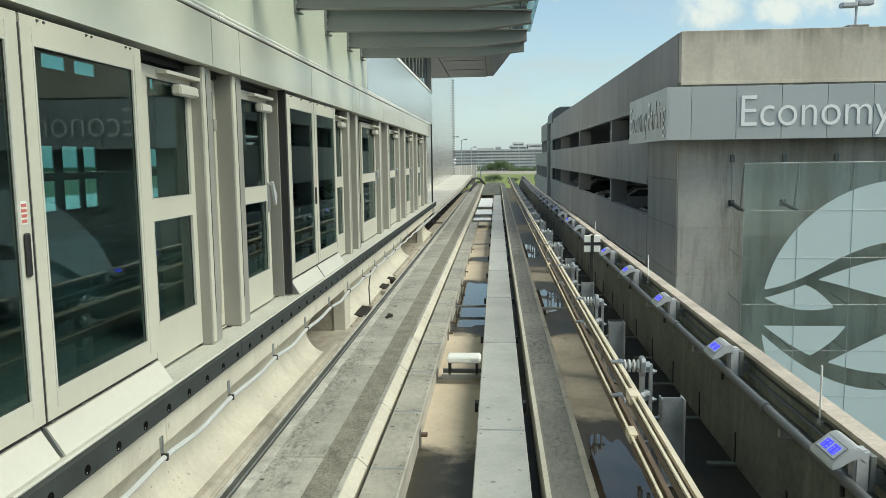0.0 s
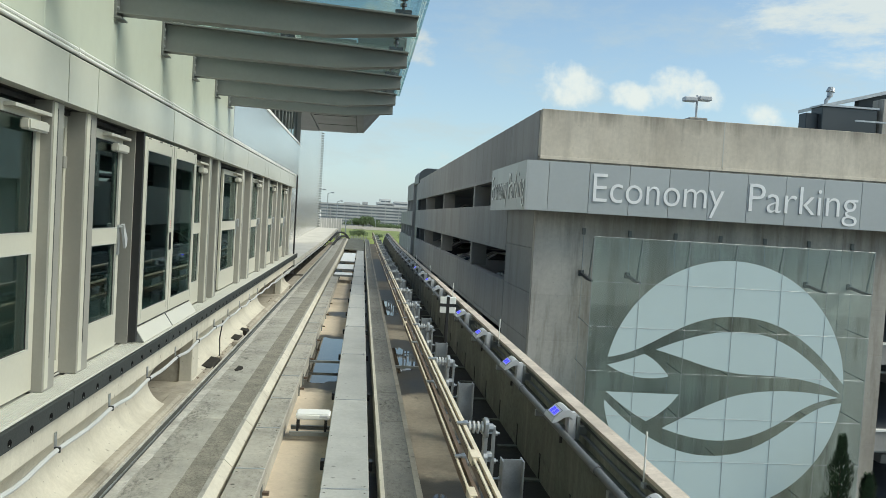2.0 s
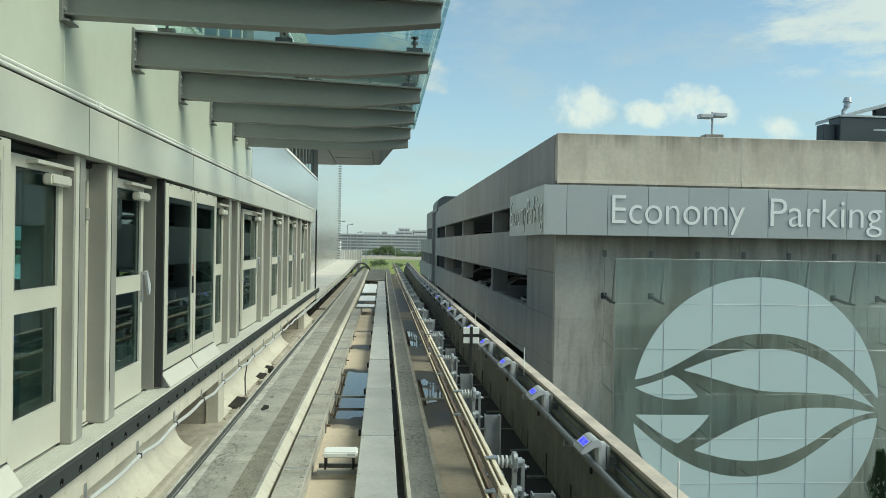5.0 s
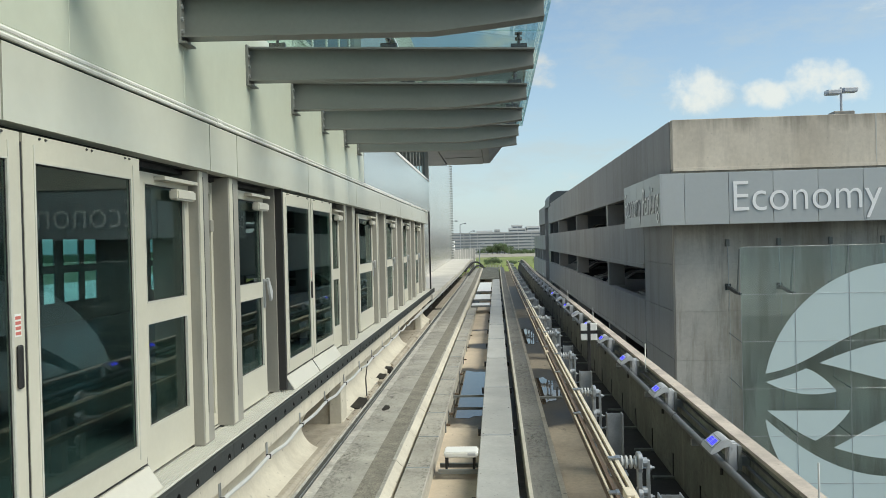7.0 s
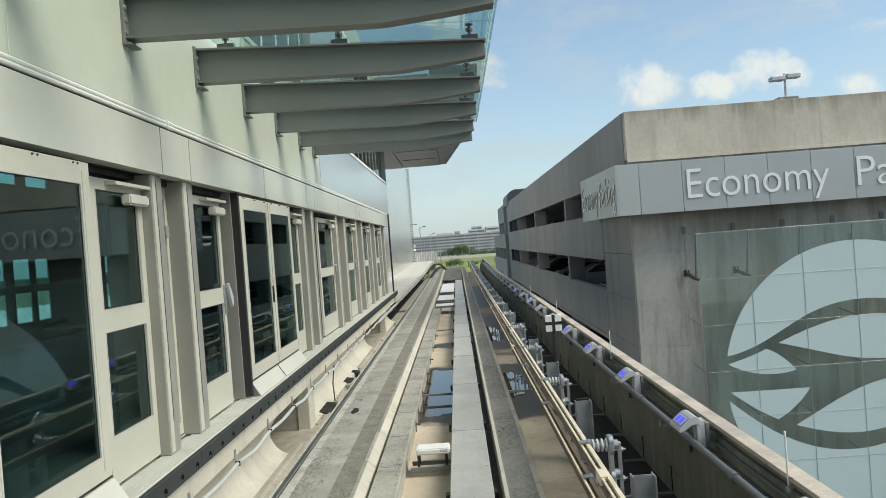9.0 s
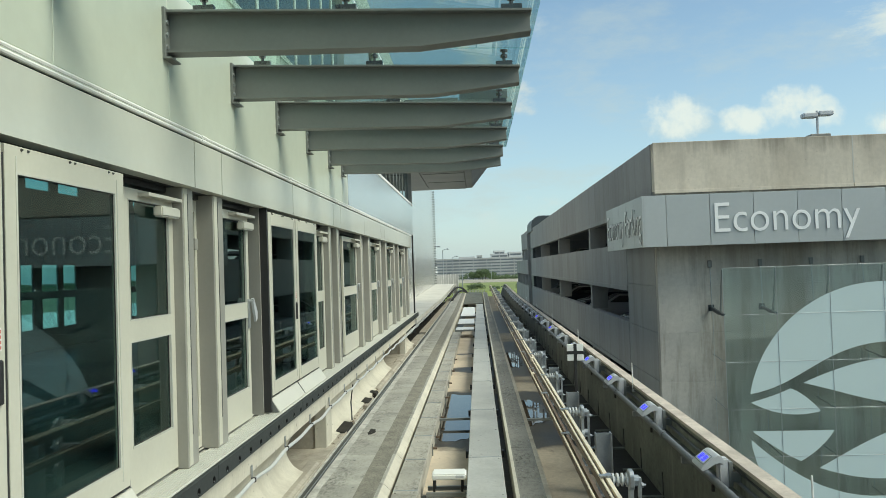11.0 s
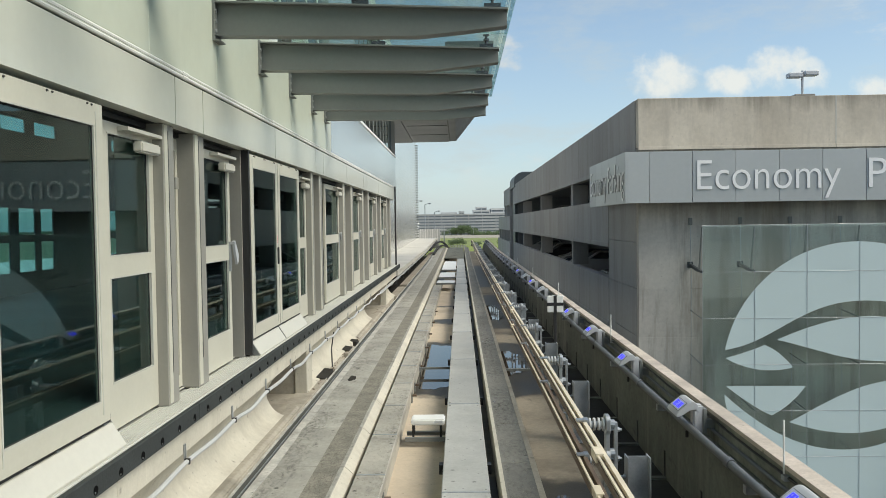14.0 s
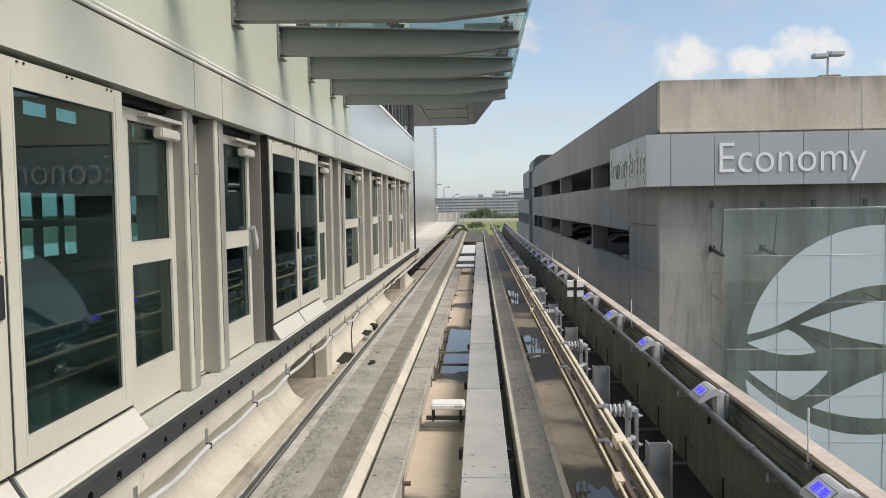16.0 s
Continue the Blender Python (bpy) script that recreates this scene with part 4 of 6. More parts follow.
def threshold_tray(y0, y1):
    t = thing("threshold_tray", (-2.1, (y0 + y1) / 2, 0), "sloping pale metal tray at the door foot", "tray", "threshold trays")
    h = (y1 - y0) / 2 - 0.004
    prof = [(-0.03, 0.002), (0.085, 0.001), (0.085, 0.008), (-0.006, 0.148), (-0.03, 0.148)]
    part("plate", prism(B(), prof, -h + 0.025, h - 0.015), M["tray"], t)
    # black strip puts the gap's shade between leaf and tray
    part("slot", box(B(), -0.034, -0.02, -h, h, 0.10, 0.20), M["gasket"], t, "black strip for the shade in the slot under the leaf")
    # dark plates close the open tray ends, in place of their shade
    for e in (-h + 0.018, h - 0.012):
        part("end_plate", prism(B(), [(-0.03, 0.003), (0.078, 0.003), (-0.012, 0.155), (-0.03, 0.155)], e - 0.003, e + 0.003), M["steel"], t, "dark plate for the shade in the tray's open end")
    for i in range(5):
        yy = -h + 0.1 + i * (2 * h - 0.2) / 4
        part("clip", box(B(), -0.026, -0.010, yy - 0.02, yy + 0.02, 0.140, 0.158), M["steel"], t)
    return t


def hinged_door(y0, y1, lever, closer=True, x=-2.245):
    t = thing("emergency_door", (x, (y0 + y1) / 2, 0.0), "glazed hinged platform door with two panes and a door closer", "door", "hinged platform doors")
    h = (y1 - y0) / 2
    s = 0.085
    bm = ring(B(), -0.006, 0.03, -h, h, 0.02, 2.12, s, 0.08, 0.32)
    box(bm, -0.006, 0.03, -h + s, h - s, 1.055, 1.209)
    part("leaf_frame", bm, M["frame"], t)
    pane("glass_pane", t, 0.008, -h + s, h - s, 0.34, 1.055)
    pane("glass_pane", t, 0.008, -h + s, h - s, 1.209, 2.04)
    bm = B()
    for z0, z1 in ((0.34, 1.055), (1.209, 2.04)):
        ring(bm, 0.005, 0.033, -h + s - 0.006, h - s + 0.006, z0 - 0.006, z1 + 0.006, 0.008, 0.008, 0.008)
    part("glazing_bead", bm, M["sill"], t)
    # the same black shade line around both panes
    for z0, z1 in ((0.34, 1.055), (1.209, 2.04)):
        part("gasket_line", ring(B(), 0.0085, 0.014, -h + s + 0.0022, h - s - 0.0022, z0 + 0.0022, z1 - 0.0022, 0.006, 0.006, 0.006), M["gasket"], t, "thin black line for frame shade at the glass")
    if closer:
        c = part("door_closer", bevelled(box(B(), 0.03, 0.105, h - 0.37, h - 0.02, 1.945, 2.025), 0.012, 2), M["tray"], t, "pale metal door closer")
        part("closer_arm", box(B(), 0.03, 0.11, h - 0.62, h + 0.0, 2.075, 2.10), M["tray"], c)
    if lever:
        part("lock_plate", box(B(), 0.03, 0.045, h - 0.075, h - 0.02, 0.94, 1.24), M["galv"], t)
        bm = B()
        prism(bm, [(h - 0.06, 1.24), (h - 0.02, 1.25), (h + 0.10, 1.10), (h + 0.09, 1.03), (h + 0.05, 1.0), (h + 0.03, 1.05), (h + 0.0, 1.1)], 0.06, 0.085, "x")
        rod(bm, (0.04, h - 0.04, 1.22), (0.085, h - 0.04, 1.22), 0.016, 8)
        part("panic_lever", bm, M["shell"], t, "bent pale metal lever")
    return t


def column(y0, y1, front=-2.13, back=-2.52):
    t = thing("screen_column", (front, (y0 + y1) / 2, 0.0), "painted metal column between the platform doors", "column", "platform screen columns")
    h = (y1 - y0) / 2
    part("casing", bevelled(box(B(), back - front, 0, -h, h, 0.0, 2.2), 0.006), M["frame_dark"], t)
    bm = B()
    box(bm, -0.004, 0.006, -h + 0.01, -h + h * 0.7, 0.02, 2.19)
    part("cover_strip", bm, M["frame"], t, "pale cover strip")
    bm = B()
    box(bm, -0.002, 0.004, -h + h * 0.78, -h + h * 0.9, 0.25, 2.15)
    part("groove_strip", bm, M["gasket"], t)
    return t


def side_panel(y0, y1, x=-2.30):
    t = thing("narrow_side_panel", (x, (y0 + y1) / 2, 0.0), "narrow painted metal panel between columns", "panel", "narrow panels")
    h = (y1 - y0) / 2
    part("panel_plate", box(B(), -0.05, 0, -h, h, 0.0, 2.2), M["frame_dark"], t)
    part("panel_frame", ring(B(), 0.0, 0.02, -h, h, 0.02, 2.15, 0.05, 0.1, 0.1), M["frame"], t)
    part("lock_box", bevelled(box(B(), 0.02, 0.05, h - 0.12, h - 0.05, 1.72, 1.82), 0.005), M["frame_dark"], t)
    return t


def pair_housing(y0, y1):
    t = thing("door_pocket_post", (-2.112, y0, 0.0), "dark post with a black gasket beside the sliding doors", "post", "door posts")
    part("post_face", box(B(), -0.24, -0.05, -0.06, 0.0, 0.0, 2.2), M["frame_dark"], t)
    part("post_gasket", box(B(), -0.05, 0.028, -0.035, 0.01, 0.02, 2.2), M["gasket"], t)
    return t


MOD = 5.97
for c in (4.80 - MOD, 4.80, 10.77):
    sliding_leaf(c - 1.26, c - 0.012, 1, "tall glazed sliding platform door with a red label")
    sliding_leaf(c + 0.012, c + 1.27, -1, "tall glazed sliding platform door in a pale frame")
    part_y = c - 1.26
    pair_housing(part_y - 0.02, c)
    seal = thing("door_seal", (-2.092, c, 0.19), "dark rubber seal where the sliding doors meet", "seal", "door seals")
    part("seal_strip", box(B(), -0.02, 0.006, -0.0105, 0.0105, 0, 1.93), M["gasket"], seal)
    threshold_tray(part_y, c)
    threshold_tray(c, c + 1.36)
    b = c - 4.80
    if c < 12:
        hinged_door(b + 6.34 + (0.2 if c > 10 else 0), b + 7.20, False)
        column(b + 7.20, b + 7.42)
        side_panel(b + 7.42, b + 7.90)
        column(b + 7.90, b + 8.16)
    if c < 6:
        hinged_door(b + 8.215, b + 9.20, True)
for k in range(4):
    b = 3.02 * k
    hinged_door(14.12 + 0.75 + b, 16.45 + b, True)
    column(16.45 + b, 16.75 + b)
    side_panel(16.75 + b, 17.55 + b)
    column(17.55 + b, 17.88 + b)
side_panel(14.10, 14.85)
struct("door_head", box(B(), -2.52, XW - 0.2, SY0, SY1, 2.16, 2.3), M["gasket"], "dark head channel above the platform doors", "trim")

# ---- glass canopy over the platform edge ----
TIP = 0.60
plate_bolt = finish(rod(B(), (0, 0, 0), (0.011, 0, 0), 0.018, 6), "plate_bolt", M["galv"])


def canopy_bracket(y):
    t = thing("canopy_bracket", (XW, y, 3.09), "tapered grey steel bracket holding up the glass canopy", "bracket", "canopy brackets")
    L = TIP - XW
    top = 0.335
    drop = 0.115
    web = [(0.02, 0.05), (L * 0.35, 0.03), (L * 0.70, 0.012), (L * 0.86, 0.05), (L, 0.09), (L, top - drop), (0.02, top)]
    bm = B()
    A = [bm.verts.new((x, -0.008, z)) for x, z in web]
    C = [bm.verts.new((x, 0.008, z)) for x, z in web]
    n = len(web)
    for i in range(n):
        bm.faces.new((A[i], A[(i + 1) % n], C[(i + 1) % n], C[i]))
    bm.faces.new(A)
    bm.faces.new(C[::-1])
    part("web", bm, M["steel"], t)
    part("top_flange", prism(B(), [(0.02, top), (L + 0.01, top - drop), (L + 0.01, top - drop + 0.016), (0.02, top + 0.016)], -0.075, 0.075), M["steel"], t)
    bm = B()
    low_ = web[:5]
    for (xa, za), (xb, zb) in zip(low_, low_[1:]):
        v = [bm.verts.new(p) for p in ((xa, -0.075, za), (xb, -0.075, zb), (xb, 0.075, zb), (xa, 0.075, za), (xa, -0.075, za - 0.014), (xb, -0.075, zb - 0.014), (xb, 0.075, zb - 0.014), (xa, 0.075, za - 0.014))]
        for f in ((0, 1, 2, 3), (7, 6, 5, 4), (0, 4, 5, 1), (3, 2, 6, 7), (0, 3, 7, 4), (1, 5, 6, 2)):
            bm.faces.new([v[i] for i in f])
    part("bottom_flange", bm, M["steel"], t)
    bm = box(B(), 0.0, 0.02, -0.10, 0.10, 0.0, top + 0.03)
    box(bm, 0.0, 0.06, -0.10, 0.10, -0.012, 0.0)
    part("wall_plate", bm, M["steel"], t)
    for z in (0.08, 0.17, 0.26):
        for yy in (-0.06, 0.06):
            piece("plate_bolt", plate_bolt, t, (0.02, yy, z))
    for x in (0.28, L * 0.5, L - 0.13):
        full, top = top, top - drop * x / L
        bm = B()
        box(bm, x - 0.075, x + 0.075, -0.03, 0.03, top + 0.016, top + 0.065)
        f = part("glass_fitting", bm, M["chrome"], t, "dark stainless glass fitting")
        bm = B()
        rod(bm, (x, 0, top + 0.06), (x, 0, top + 0.16), 0.014, 8)
        rod(bm, (x, 0, top + 0.10), (x, 0, top + 0.125), 0.032, 10)
        rod(bm, (x, 0, top + 0.155), (x, 0, top + 0.17), 0.036, 10)
        part("spigot", bm, M["chrome"], f)
        top = full
    return t


for y in BR:
    canopy_bracket(y)
gl = thing("glass_canopy", (0, 0, 3.62), "greenish glass canopy panes over the platform edge", "canopy")
ys = sorted(BR)
ys[-1] = 14.3
for a, b in zip(ys, ys[1:]):
    for xa, xb in ((XW + 0.06, -0.72), (-0.705, 0.705)):
        za, zb = -0.12 * (xa - XW) / (TIP - XW), -0.12 * (xb - XW) / (TIP - XW)
        part("glass_pane", prism(B(), [(xa, za - 0.008), (xb, zb - 0.008), (xb, zb + 0.008), (xa, za + 0.008)], a + 0.006, b - 0.006), M["canopy_glass"], gl, shadow=False)

# ---- right side of the guideway ----
# wet strip, blackened with the shade the parapet casts on the deck
bm = B()
strip(bm, 1.80, 2.37, FLOOR - 0.012, FLOOR - 0.004, -8, END)
struct("wet_deck_strip", bm, M["mud_shade"], "black strip of wet deck with the parapet's shade in its colour", "guideway")
par = thing("wall_parapet", (0, 0, 0), "stained concrete parapet with a pale cap", "wall", kind="structure")
bm = B()
strip(bm, 2.36, 2.72, FLOOR - 0.4, -0.67, -8, END)
part("lower_wall", bm, M["parapet"], par)
bm = B()
strip(bm, 2.505, 2.60, -0.67, -0.412, -8, END)
part("upper_wall", bm, M["parapet_wet"], par, "dark algae-stained upper wall")
bm = B()
strip(bm, 2.475, 2.615, -0.412, -0.375, -8, END)
part("coping", bm, M["cap"], par, "pale tan coping")
bm = box(B(), 2.350, 2.364, 0, 0.035, FLOOR - 0.01, FLOOR + 0.30)
slot_me = finish(bm, "drain_slot", M["black"])
bm = box(B(), 2.10, 2.36, -0.05, 0.03, FLOOR - 0.01, FLOOR + 0.018)
pad_me = finish(bm, "drain_pad", M["parapet"])
y = 3.2
while y < 60:
    piece("drain_slot", slot_me, par, (0, y, crest(y)))
    piece("drain_pad", pad_me, par, (0, y, crest(y)))
    y += 1.3


def pipe_run(name, label, x, z, r, material, y0, y1, category, couplings=0.0, wob=0.0):
    t = thing(name, (0, 0, 0), label, category)
    n = int((y1 - y0) / 0.5)
    bm = B()
    last = None
    for i in range(n + 1):
        y = y0 + (y1 - y0) * i / n
        c = (x + wob * math.sin(y * 1.7) * 0.4, y, z + crest(y) + wob * math.sin(y * 2.9 + 1))
        loop = [bm.verts.new((c[0] + r * math.cos(a), c[1], c[2] + r * math.sin(a))) for a in [k * math.pi / 5 for k in range(10)]]
        if last:
            for k in range(10):
                bm.faces.new((last[k], last[(k + 1) % 10], loop[(k + 1) % 10], loop[k]))
        last = loop
    part("pipe", bm, M[material], t, smooth=True)
    if couplings:
        bm = B()
        rod(bm, (0, -0.05, 0), (0, 0.05, 0), r * 1.25, 12)
        me = finish(bm, "coupling", M[material], True)
        y = y0 + 1.0
        while y < y1:
            piece("coupling", me, t, (x, y, z + crest(y)))
            y += couplings
    return t


pipe_run("conduit_pipe", "grey conduit pipe along the parapet", 2.27, -0.54, 0.035, "conduit", -6, 74, "pipe", 3.1)
pipe_run("upper_cable", "dark cable clipped along the parapet", 2.494, -0.475, 0.011, "black", -6, 74, "cable", 0, 0.006)
pipe_run("lower_cable", "grey cable along the parapet", 2.488, -0.57, 0.017, "conduit", -6, 74, "cable", 0, 0.004)
pp = bpy.data.objects["conduit_pipe"]
bm = box(B(), 2.235, 2.37, -0.03, 0.03, -0.64, -0.575)
me = finish(bm, "pipe_bracket", M["galv"])
y = 4.4
while y < 60:
    piece("pipe_bracket", me, pp, (0, y, crest(y)))
    y += 2.58


def display_unit(y, lit):
    t = thing("display_unit", (2.235, y, -0.43), "grey hooded display with %s digits on the parapet" % ("glowing blue" if lit else "unlit"), "display", "parapet displays")
    prof = [(-0.125, 0.03), (-0.115, 0.055), (-0.005, 0.145), (0.03, 0.158), (0.065, 0.145), (0.085, 0.10), (0.085, 0.05), (0.05, 0.085), (0.0, 0.075), (-0.06, 0.035), (-0.11, 0.015)]
    part("hood", bevelled(prism(B(), prof, -0.16, 0.16), 0.006, 2), M["shell"], t, smooth=True)
    s = Vector((0.11, 0, 0.09)).normalized()
    nrm = Vector((-s.z, 0, s.x))
    o = Vector((-0.108, 0, 0.061))

    def plate(bm, a0, a1, y0, y1, h0, h1):
        v = [bm.verts.new(o + s * a + nrm * h + Vector((0, yy, 0))) for h in (h0, h1) for a, yy in ((a0, y0), (a1, y0), (a1, y1), (a0, y1))]
        for f in ((0, 3, 2, 1), (4, 5, 6, 7), (0, 1, 5, 4), (1, 2, 6, 5), (2, 3, 7, 6), (3, 0, 4, 7)):
            bm.faces.new([v[i] for i in f])
        return bm

    part("bezel", plate(B(), 0.012, 0.124, -0.132, 0.132, -0.002, 0.004), M["steel"], t)
    face = part("screen", plate(B(), 0.018, 0.118, -0.125, 0.125, 0.002, 0.006), M["lcd"], t, "pale screen")
    for yc in (0.072, 0.032, -0.032, -0.072):
        bm = B()
        ua, va = (0.036, 0.045, 0.063, 0.072, 0.090, 0.099), (-0.018, -0.009, 0.009, 0.018)
        g = [[bm.verts.new(o + s * u_ + nrm * 0.0085 + Vector((0, yc + v_, 0))) for v_ in va] for u_ in ua]
        for i in range(5):
            for k_ in range(3):
                if not (k_ == 1 and i in (1, 3)):
                    bm.faces.new((g[i][k_], g[i + 1][k_], g[i + 1][k_ + 1], g[i][k_ + 1]))
        for v_ in bmesh.ops.extrude_face_region(bm, geom=list(bm.faces))["geom"]:
            if isinstance(v_, bmesh.types.BMVert):
                v_.co -= nrm * 0.003
        part("digit", bm, M["digit" if lit else "digit_off"], face, "glowing blue digit bars" if lit else "unlit grey digit bars")
    part("bracket_arm", bevelled(box(B(), 0.065, 0.158, -0.05, 0.05, -0.17, 0.10), 0.012, 2), M["shell"], t)
    part("wall_bracket", box(B(), 0.175, 0.286, -0.03, 0.03, -0.12, -0.04), M["steel"], t, "dark steel wall bracket")
    part("side_plate", bevelled(box(B(), 0.155, 0.19, -0.056, 0.056, -0.16, 0.07), 0.004), M["steel"], t, "dark grey back plate")
    part("cable_gland", rod(B(), (0.02, 0, -0.15), (0.02, 0, -0.21), 0.016, 8), M["black"], t)
    part("cable_gland", rod(B(), (0.085, 0.05, -0.11), (0.085, 0.075, -0.11), 0.022, 8), M["black"], t)
    return t


for k in range(-2, 22):
    y = 5.953 + 2.565 * k
    u = display_unit(y, y < 20 or k in (7, 9))
    u.location.z += crest(y)


def lightning_rod(y):
    t = thing("cap_rod", (2.468, y, -0.375 + crest(y)), "thin pale metal rod standing on the parapet", "rod", "parapet rods")
    part("shaft", rod(B(), (0, 0, -0.07), (0, 0, 0.32), 0.008, 8), M["white"], t)
    part("foot", bevelled(box(B(), -0.012, 0.04, -0.03, 0.03, -0.12, -0.08), 0.005), M["galv"], t)


for k in range(-1, 6):
    lightning_rod(6.84 + 6.47 * k)

# power rails on insulators
RZ = (-0.42, -0.73)
for z in RZ:
    wide = "gold" if z > -0.5 else "rail_brown"
    t = thing("conductor_rail", (0, 0, 0), "yellow-covered power rail on insulators", "power rail", "power rails")
    for x0, x1, z0, z1, m_ in ((1.178, 1.196, z + 0.003, z + 0.022, "gold"), (1.222, 1.256, z - 0.015, z + 0.03, wide), (1.197, 1.221, z - 0.02, z + 0.0, "rail_brown"), (1.184, 1.25, z - 0.085, z - 0.021, "rail_brown")):
        bm = B()
        strip(bm, x0, x1, z0, z1, -6, 76)
        part("rail_cover", bm, M[m_], t)
    bm = bevelled(box(B(), 1.166, 1.234, -0.10, 0.10, z - 0.038, z + 0.0375), 0.003)
    me = finish(bm, "joint_cover", M["gold"])
    y = 7.25
    while y < 60:
        piece("joint_cover", me, t, (0, y, crest(y)))
        y += 9.9


def rail_support(y):
    t = thing("rail_support", (1.485, y, FLOOR + crest(y)), "galvanised post with ribbed insulators for the power rails", "support", "rail supports")
    for z in RZ:
        zz = z - FLOOR
        bm = B()
        rod(bm, (-0.22, 0, zz), (-0.05, 0, zz), 0.028, 12)
        for i in range(4):
            rod(bm, (-0.205 + i * 0.04, 0, zz), (-0.188 + i * 0.04, 0, zz), 0.058, 14)
        part("casting", bevelled(prism(B(), [(-0.07, zz - 0.05), (-0.05, zz - 0.085), (0.05, zz - 0.085), (0.07, zz - 0.05), (0.07, zz + 0.05), (0.045, zz + 0.085), (-0.045, zz + 0.085), (-0.07, zz + 0.05)], -0.064, -0.02, "x"), 0.008), M["galv"], t, "rounded grey casting")
        ins = part("insulator", bm, M["porcelain"], t, "pale ribbed insulator", smooth=True)
        bm = B()
        box(bm, -0.315, -0.21, -0.035, 0.035, zz + 0.032, zz + 0.046)
        box(bm, -0.25, -0.21, -0.05, 0.05, zz - 0.05, zz + 0.05)
        part("rail_clamp", bm, M["galv"], ins)
    for yy in (-0.035, 0.035):
        part("mounting_bar", bevelled(box(B(), -0.06, -0.025, yy - 0.012, yy + 0.012, 0.15, 1.06), 0.004), M["galv"], t)
    part("mounting_bar", bevelled(box(B(), 0.02, 0.05, -0.02, 0.02, 0.2, 1.02), 0.004), M["galv"], t)
    for z in (0.38, 0.69, 0.95):
        bm = B()
        rod(bm, (-0.08, 0, z), (0.09, 0, z), 0.011, 8)
        rod(bm, (0.05, 0, z), (0.068, 0, z), 0.024, 6)
        rod(bm, (-0.025, 0, z + 0.05), (0.025, 0, z + 0.05), 0.04, 10)
        part("bolt", bm, M["galv"], t)
    return t


def h_post(y):
    t = thing("steel_post", (1.67, y, FLOOR + crest(y)), "grey galvanised steel H-section post", "post", "rail posts")
    bm = B()
    box(bm, -0.10, -0.088, -0.075, 0.075, 0, 0.77)
    box(bm, 0.088, 0.10, -0.075, 0.075, 0, 0.77)
    box(bm, -0.088, 0.088, -0.006, 0.006, 0, 0.77)
    part("section", bm, M["galv"], t)
    part("base_plate", bevelled(box(B(), -0.15, 0.15, -0.12, 0.12, 0, 0.015), 0.003), M["galv"], t)
    for z in (0.58, 0.36):
        bm = B()
        rod(bm, (-0.24, 0.03, z), (-0.03, 0.03, z), 0.011, 8)
        rod(bm, (-0.115, 0.03, z), (-0.098, 0.03, z), 0.024, 6)
        rod(bm, (-0.19, 0.03, z), (-0.175, 0.03, z), 0.024, 6)
        part("stud", bm, M["galv"], t)
    return t


for k in range(-1, 18):
    rail_support(8.17 + 3.22 * k)
    h_post(7.97 + 3.2 * k)

# marker board
t = thing("marker_board", (1.775, 14.68, FLOOR), "white marker board with a black cross on a post", "sign")
part("post", bevelled(box(B(), -0.026, 0.026, 0.012, 0.05, 0, 1.5), 0.004), M["void"], t, "black post")
bd = part("board", bevelled(box(B(), -0.14, 0.14, -0.012, 0.012, 1.25, 1.54), 0.01), M["white"], t)
bm = box(B(), -0.142, 0.142, -0.016, -0.011, 1.365, 1.42)
part("cross_bar", bm, M["black"], bd)
part("cross_bar", box(B(), -0.027, 0.027, -0.0165, -0.0115, 1.248, 1.542), M["black"], bd)


# trough equipment
def trough_box(y):
    t = thing("antenna_box", (-0.285, y, FLOOR), "white box on short legs in the track trough", "equipment box", "trough boxes")
    part("case", bevelled(box(B(), -0.215, 0.215, -0.14, 0.14, 0.27, 0.345), 0.016, 2), M["white"], t)
    part("recess", bevelled(box(B(), 0.08, 0.185, -0.142, -0.10, 0.295, 0.33), 0.004), M["shell"], t, "grey recess in the case")
    for x in (-0.19, 0.16):
        for yy in (-0.1, 0.1):
            part("leg", box(B(), x - 0.014, x + 0.014, yy - 0.014, yy + 0.014, 0.10, 0.28), M["black"], t)
    for yy in (-0.16, 0.13):
        part("cross_member", box(B(), -0.29, 0.27, yy, yy + 0.05, 0.07, 0.12), M["steel"], t)
    return t


trough_box(11.1)


def trough_cover(y0, y1):
    t = thing("trough_plate", (-0.32, y0, RUN - 0.09 + crest(y0)), "pale plate lying across the trough", "cover plate", "trough plates")
    part("plate", bevelled(box(B(), -0.53, 0.22, 0, y1 - y0, 0, 0.03), 0.005), M["white"], t)
    part("frame", box(B(), -0.55, 0.24, -0.12, -0.01, -0.03, 0.04), M["steel"], t)


for a, b in ((33.5, 35.0), (36.9, 40.4), (42.6, 51.6)):
    trough_cover(a, b)
for y in (8.78, 13.4, 14.2, 15.9, 18.1, 20.2, 22.4, 25.0):
    t = thing("trough_bracket", (-0.645, y, FLOOR), "small dark steel bracket on the duct side", "bracket", "trough brackets")
    part("arm", box(B(), 0.0, 0.08, -0.03, 0.03, 0.10, 0.13), M["rail_brown"], t)
    part("upright", box(B(), -0.005, 0.015, -0.04, 0.04, 0.0, 0.2), M["steel"], t)
t = thing("cross_strut", (0, 15.65, FLOOR), "dark strut across the trough and wet deck", "strut")
part("bar", box(B(), -0.64, -0.04, -0.02, 0.02, 0.10, 0.14), M["steel"], t)
part("bar", box(B(), 0.88, 1.5, -0.02, 0.02, 0.06, 0.10), M["steel"], t)


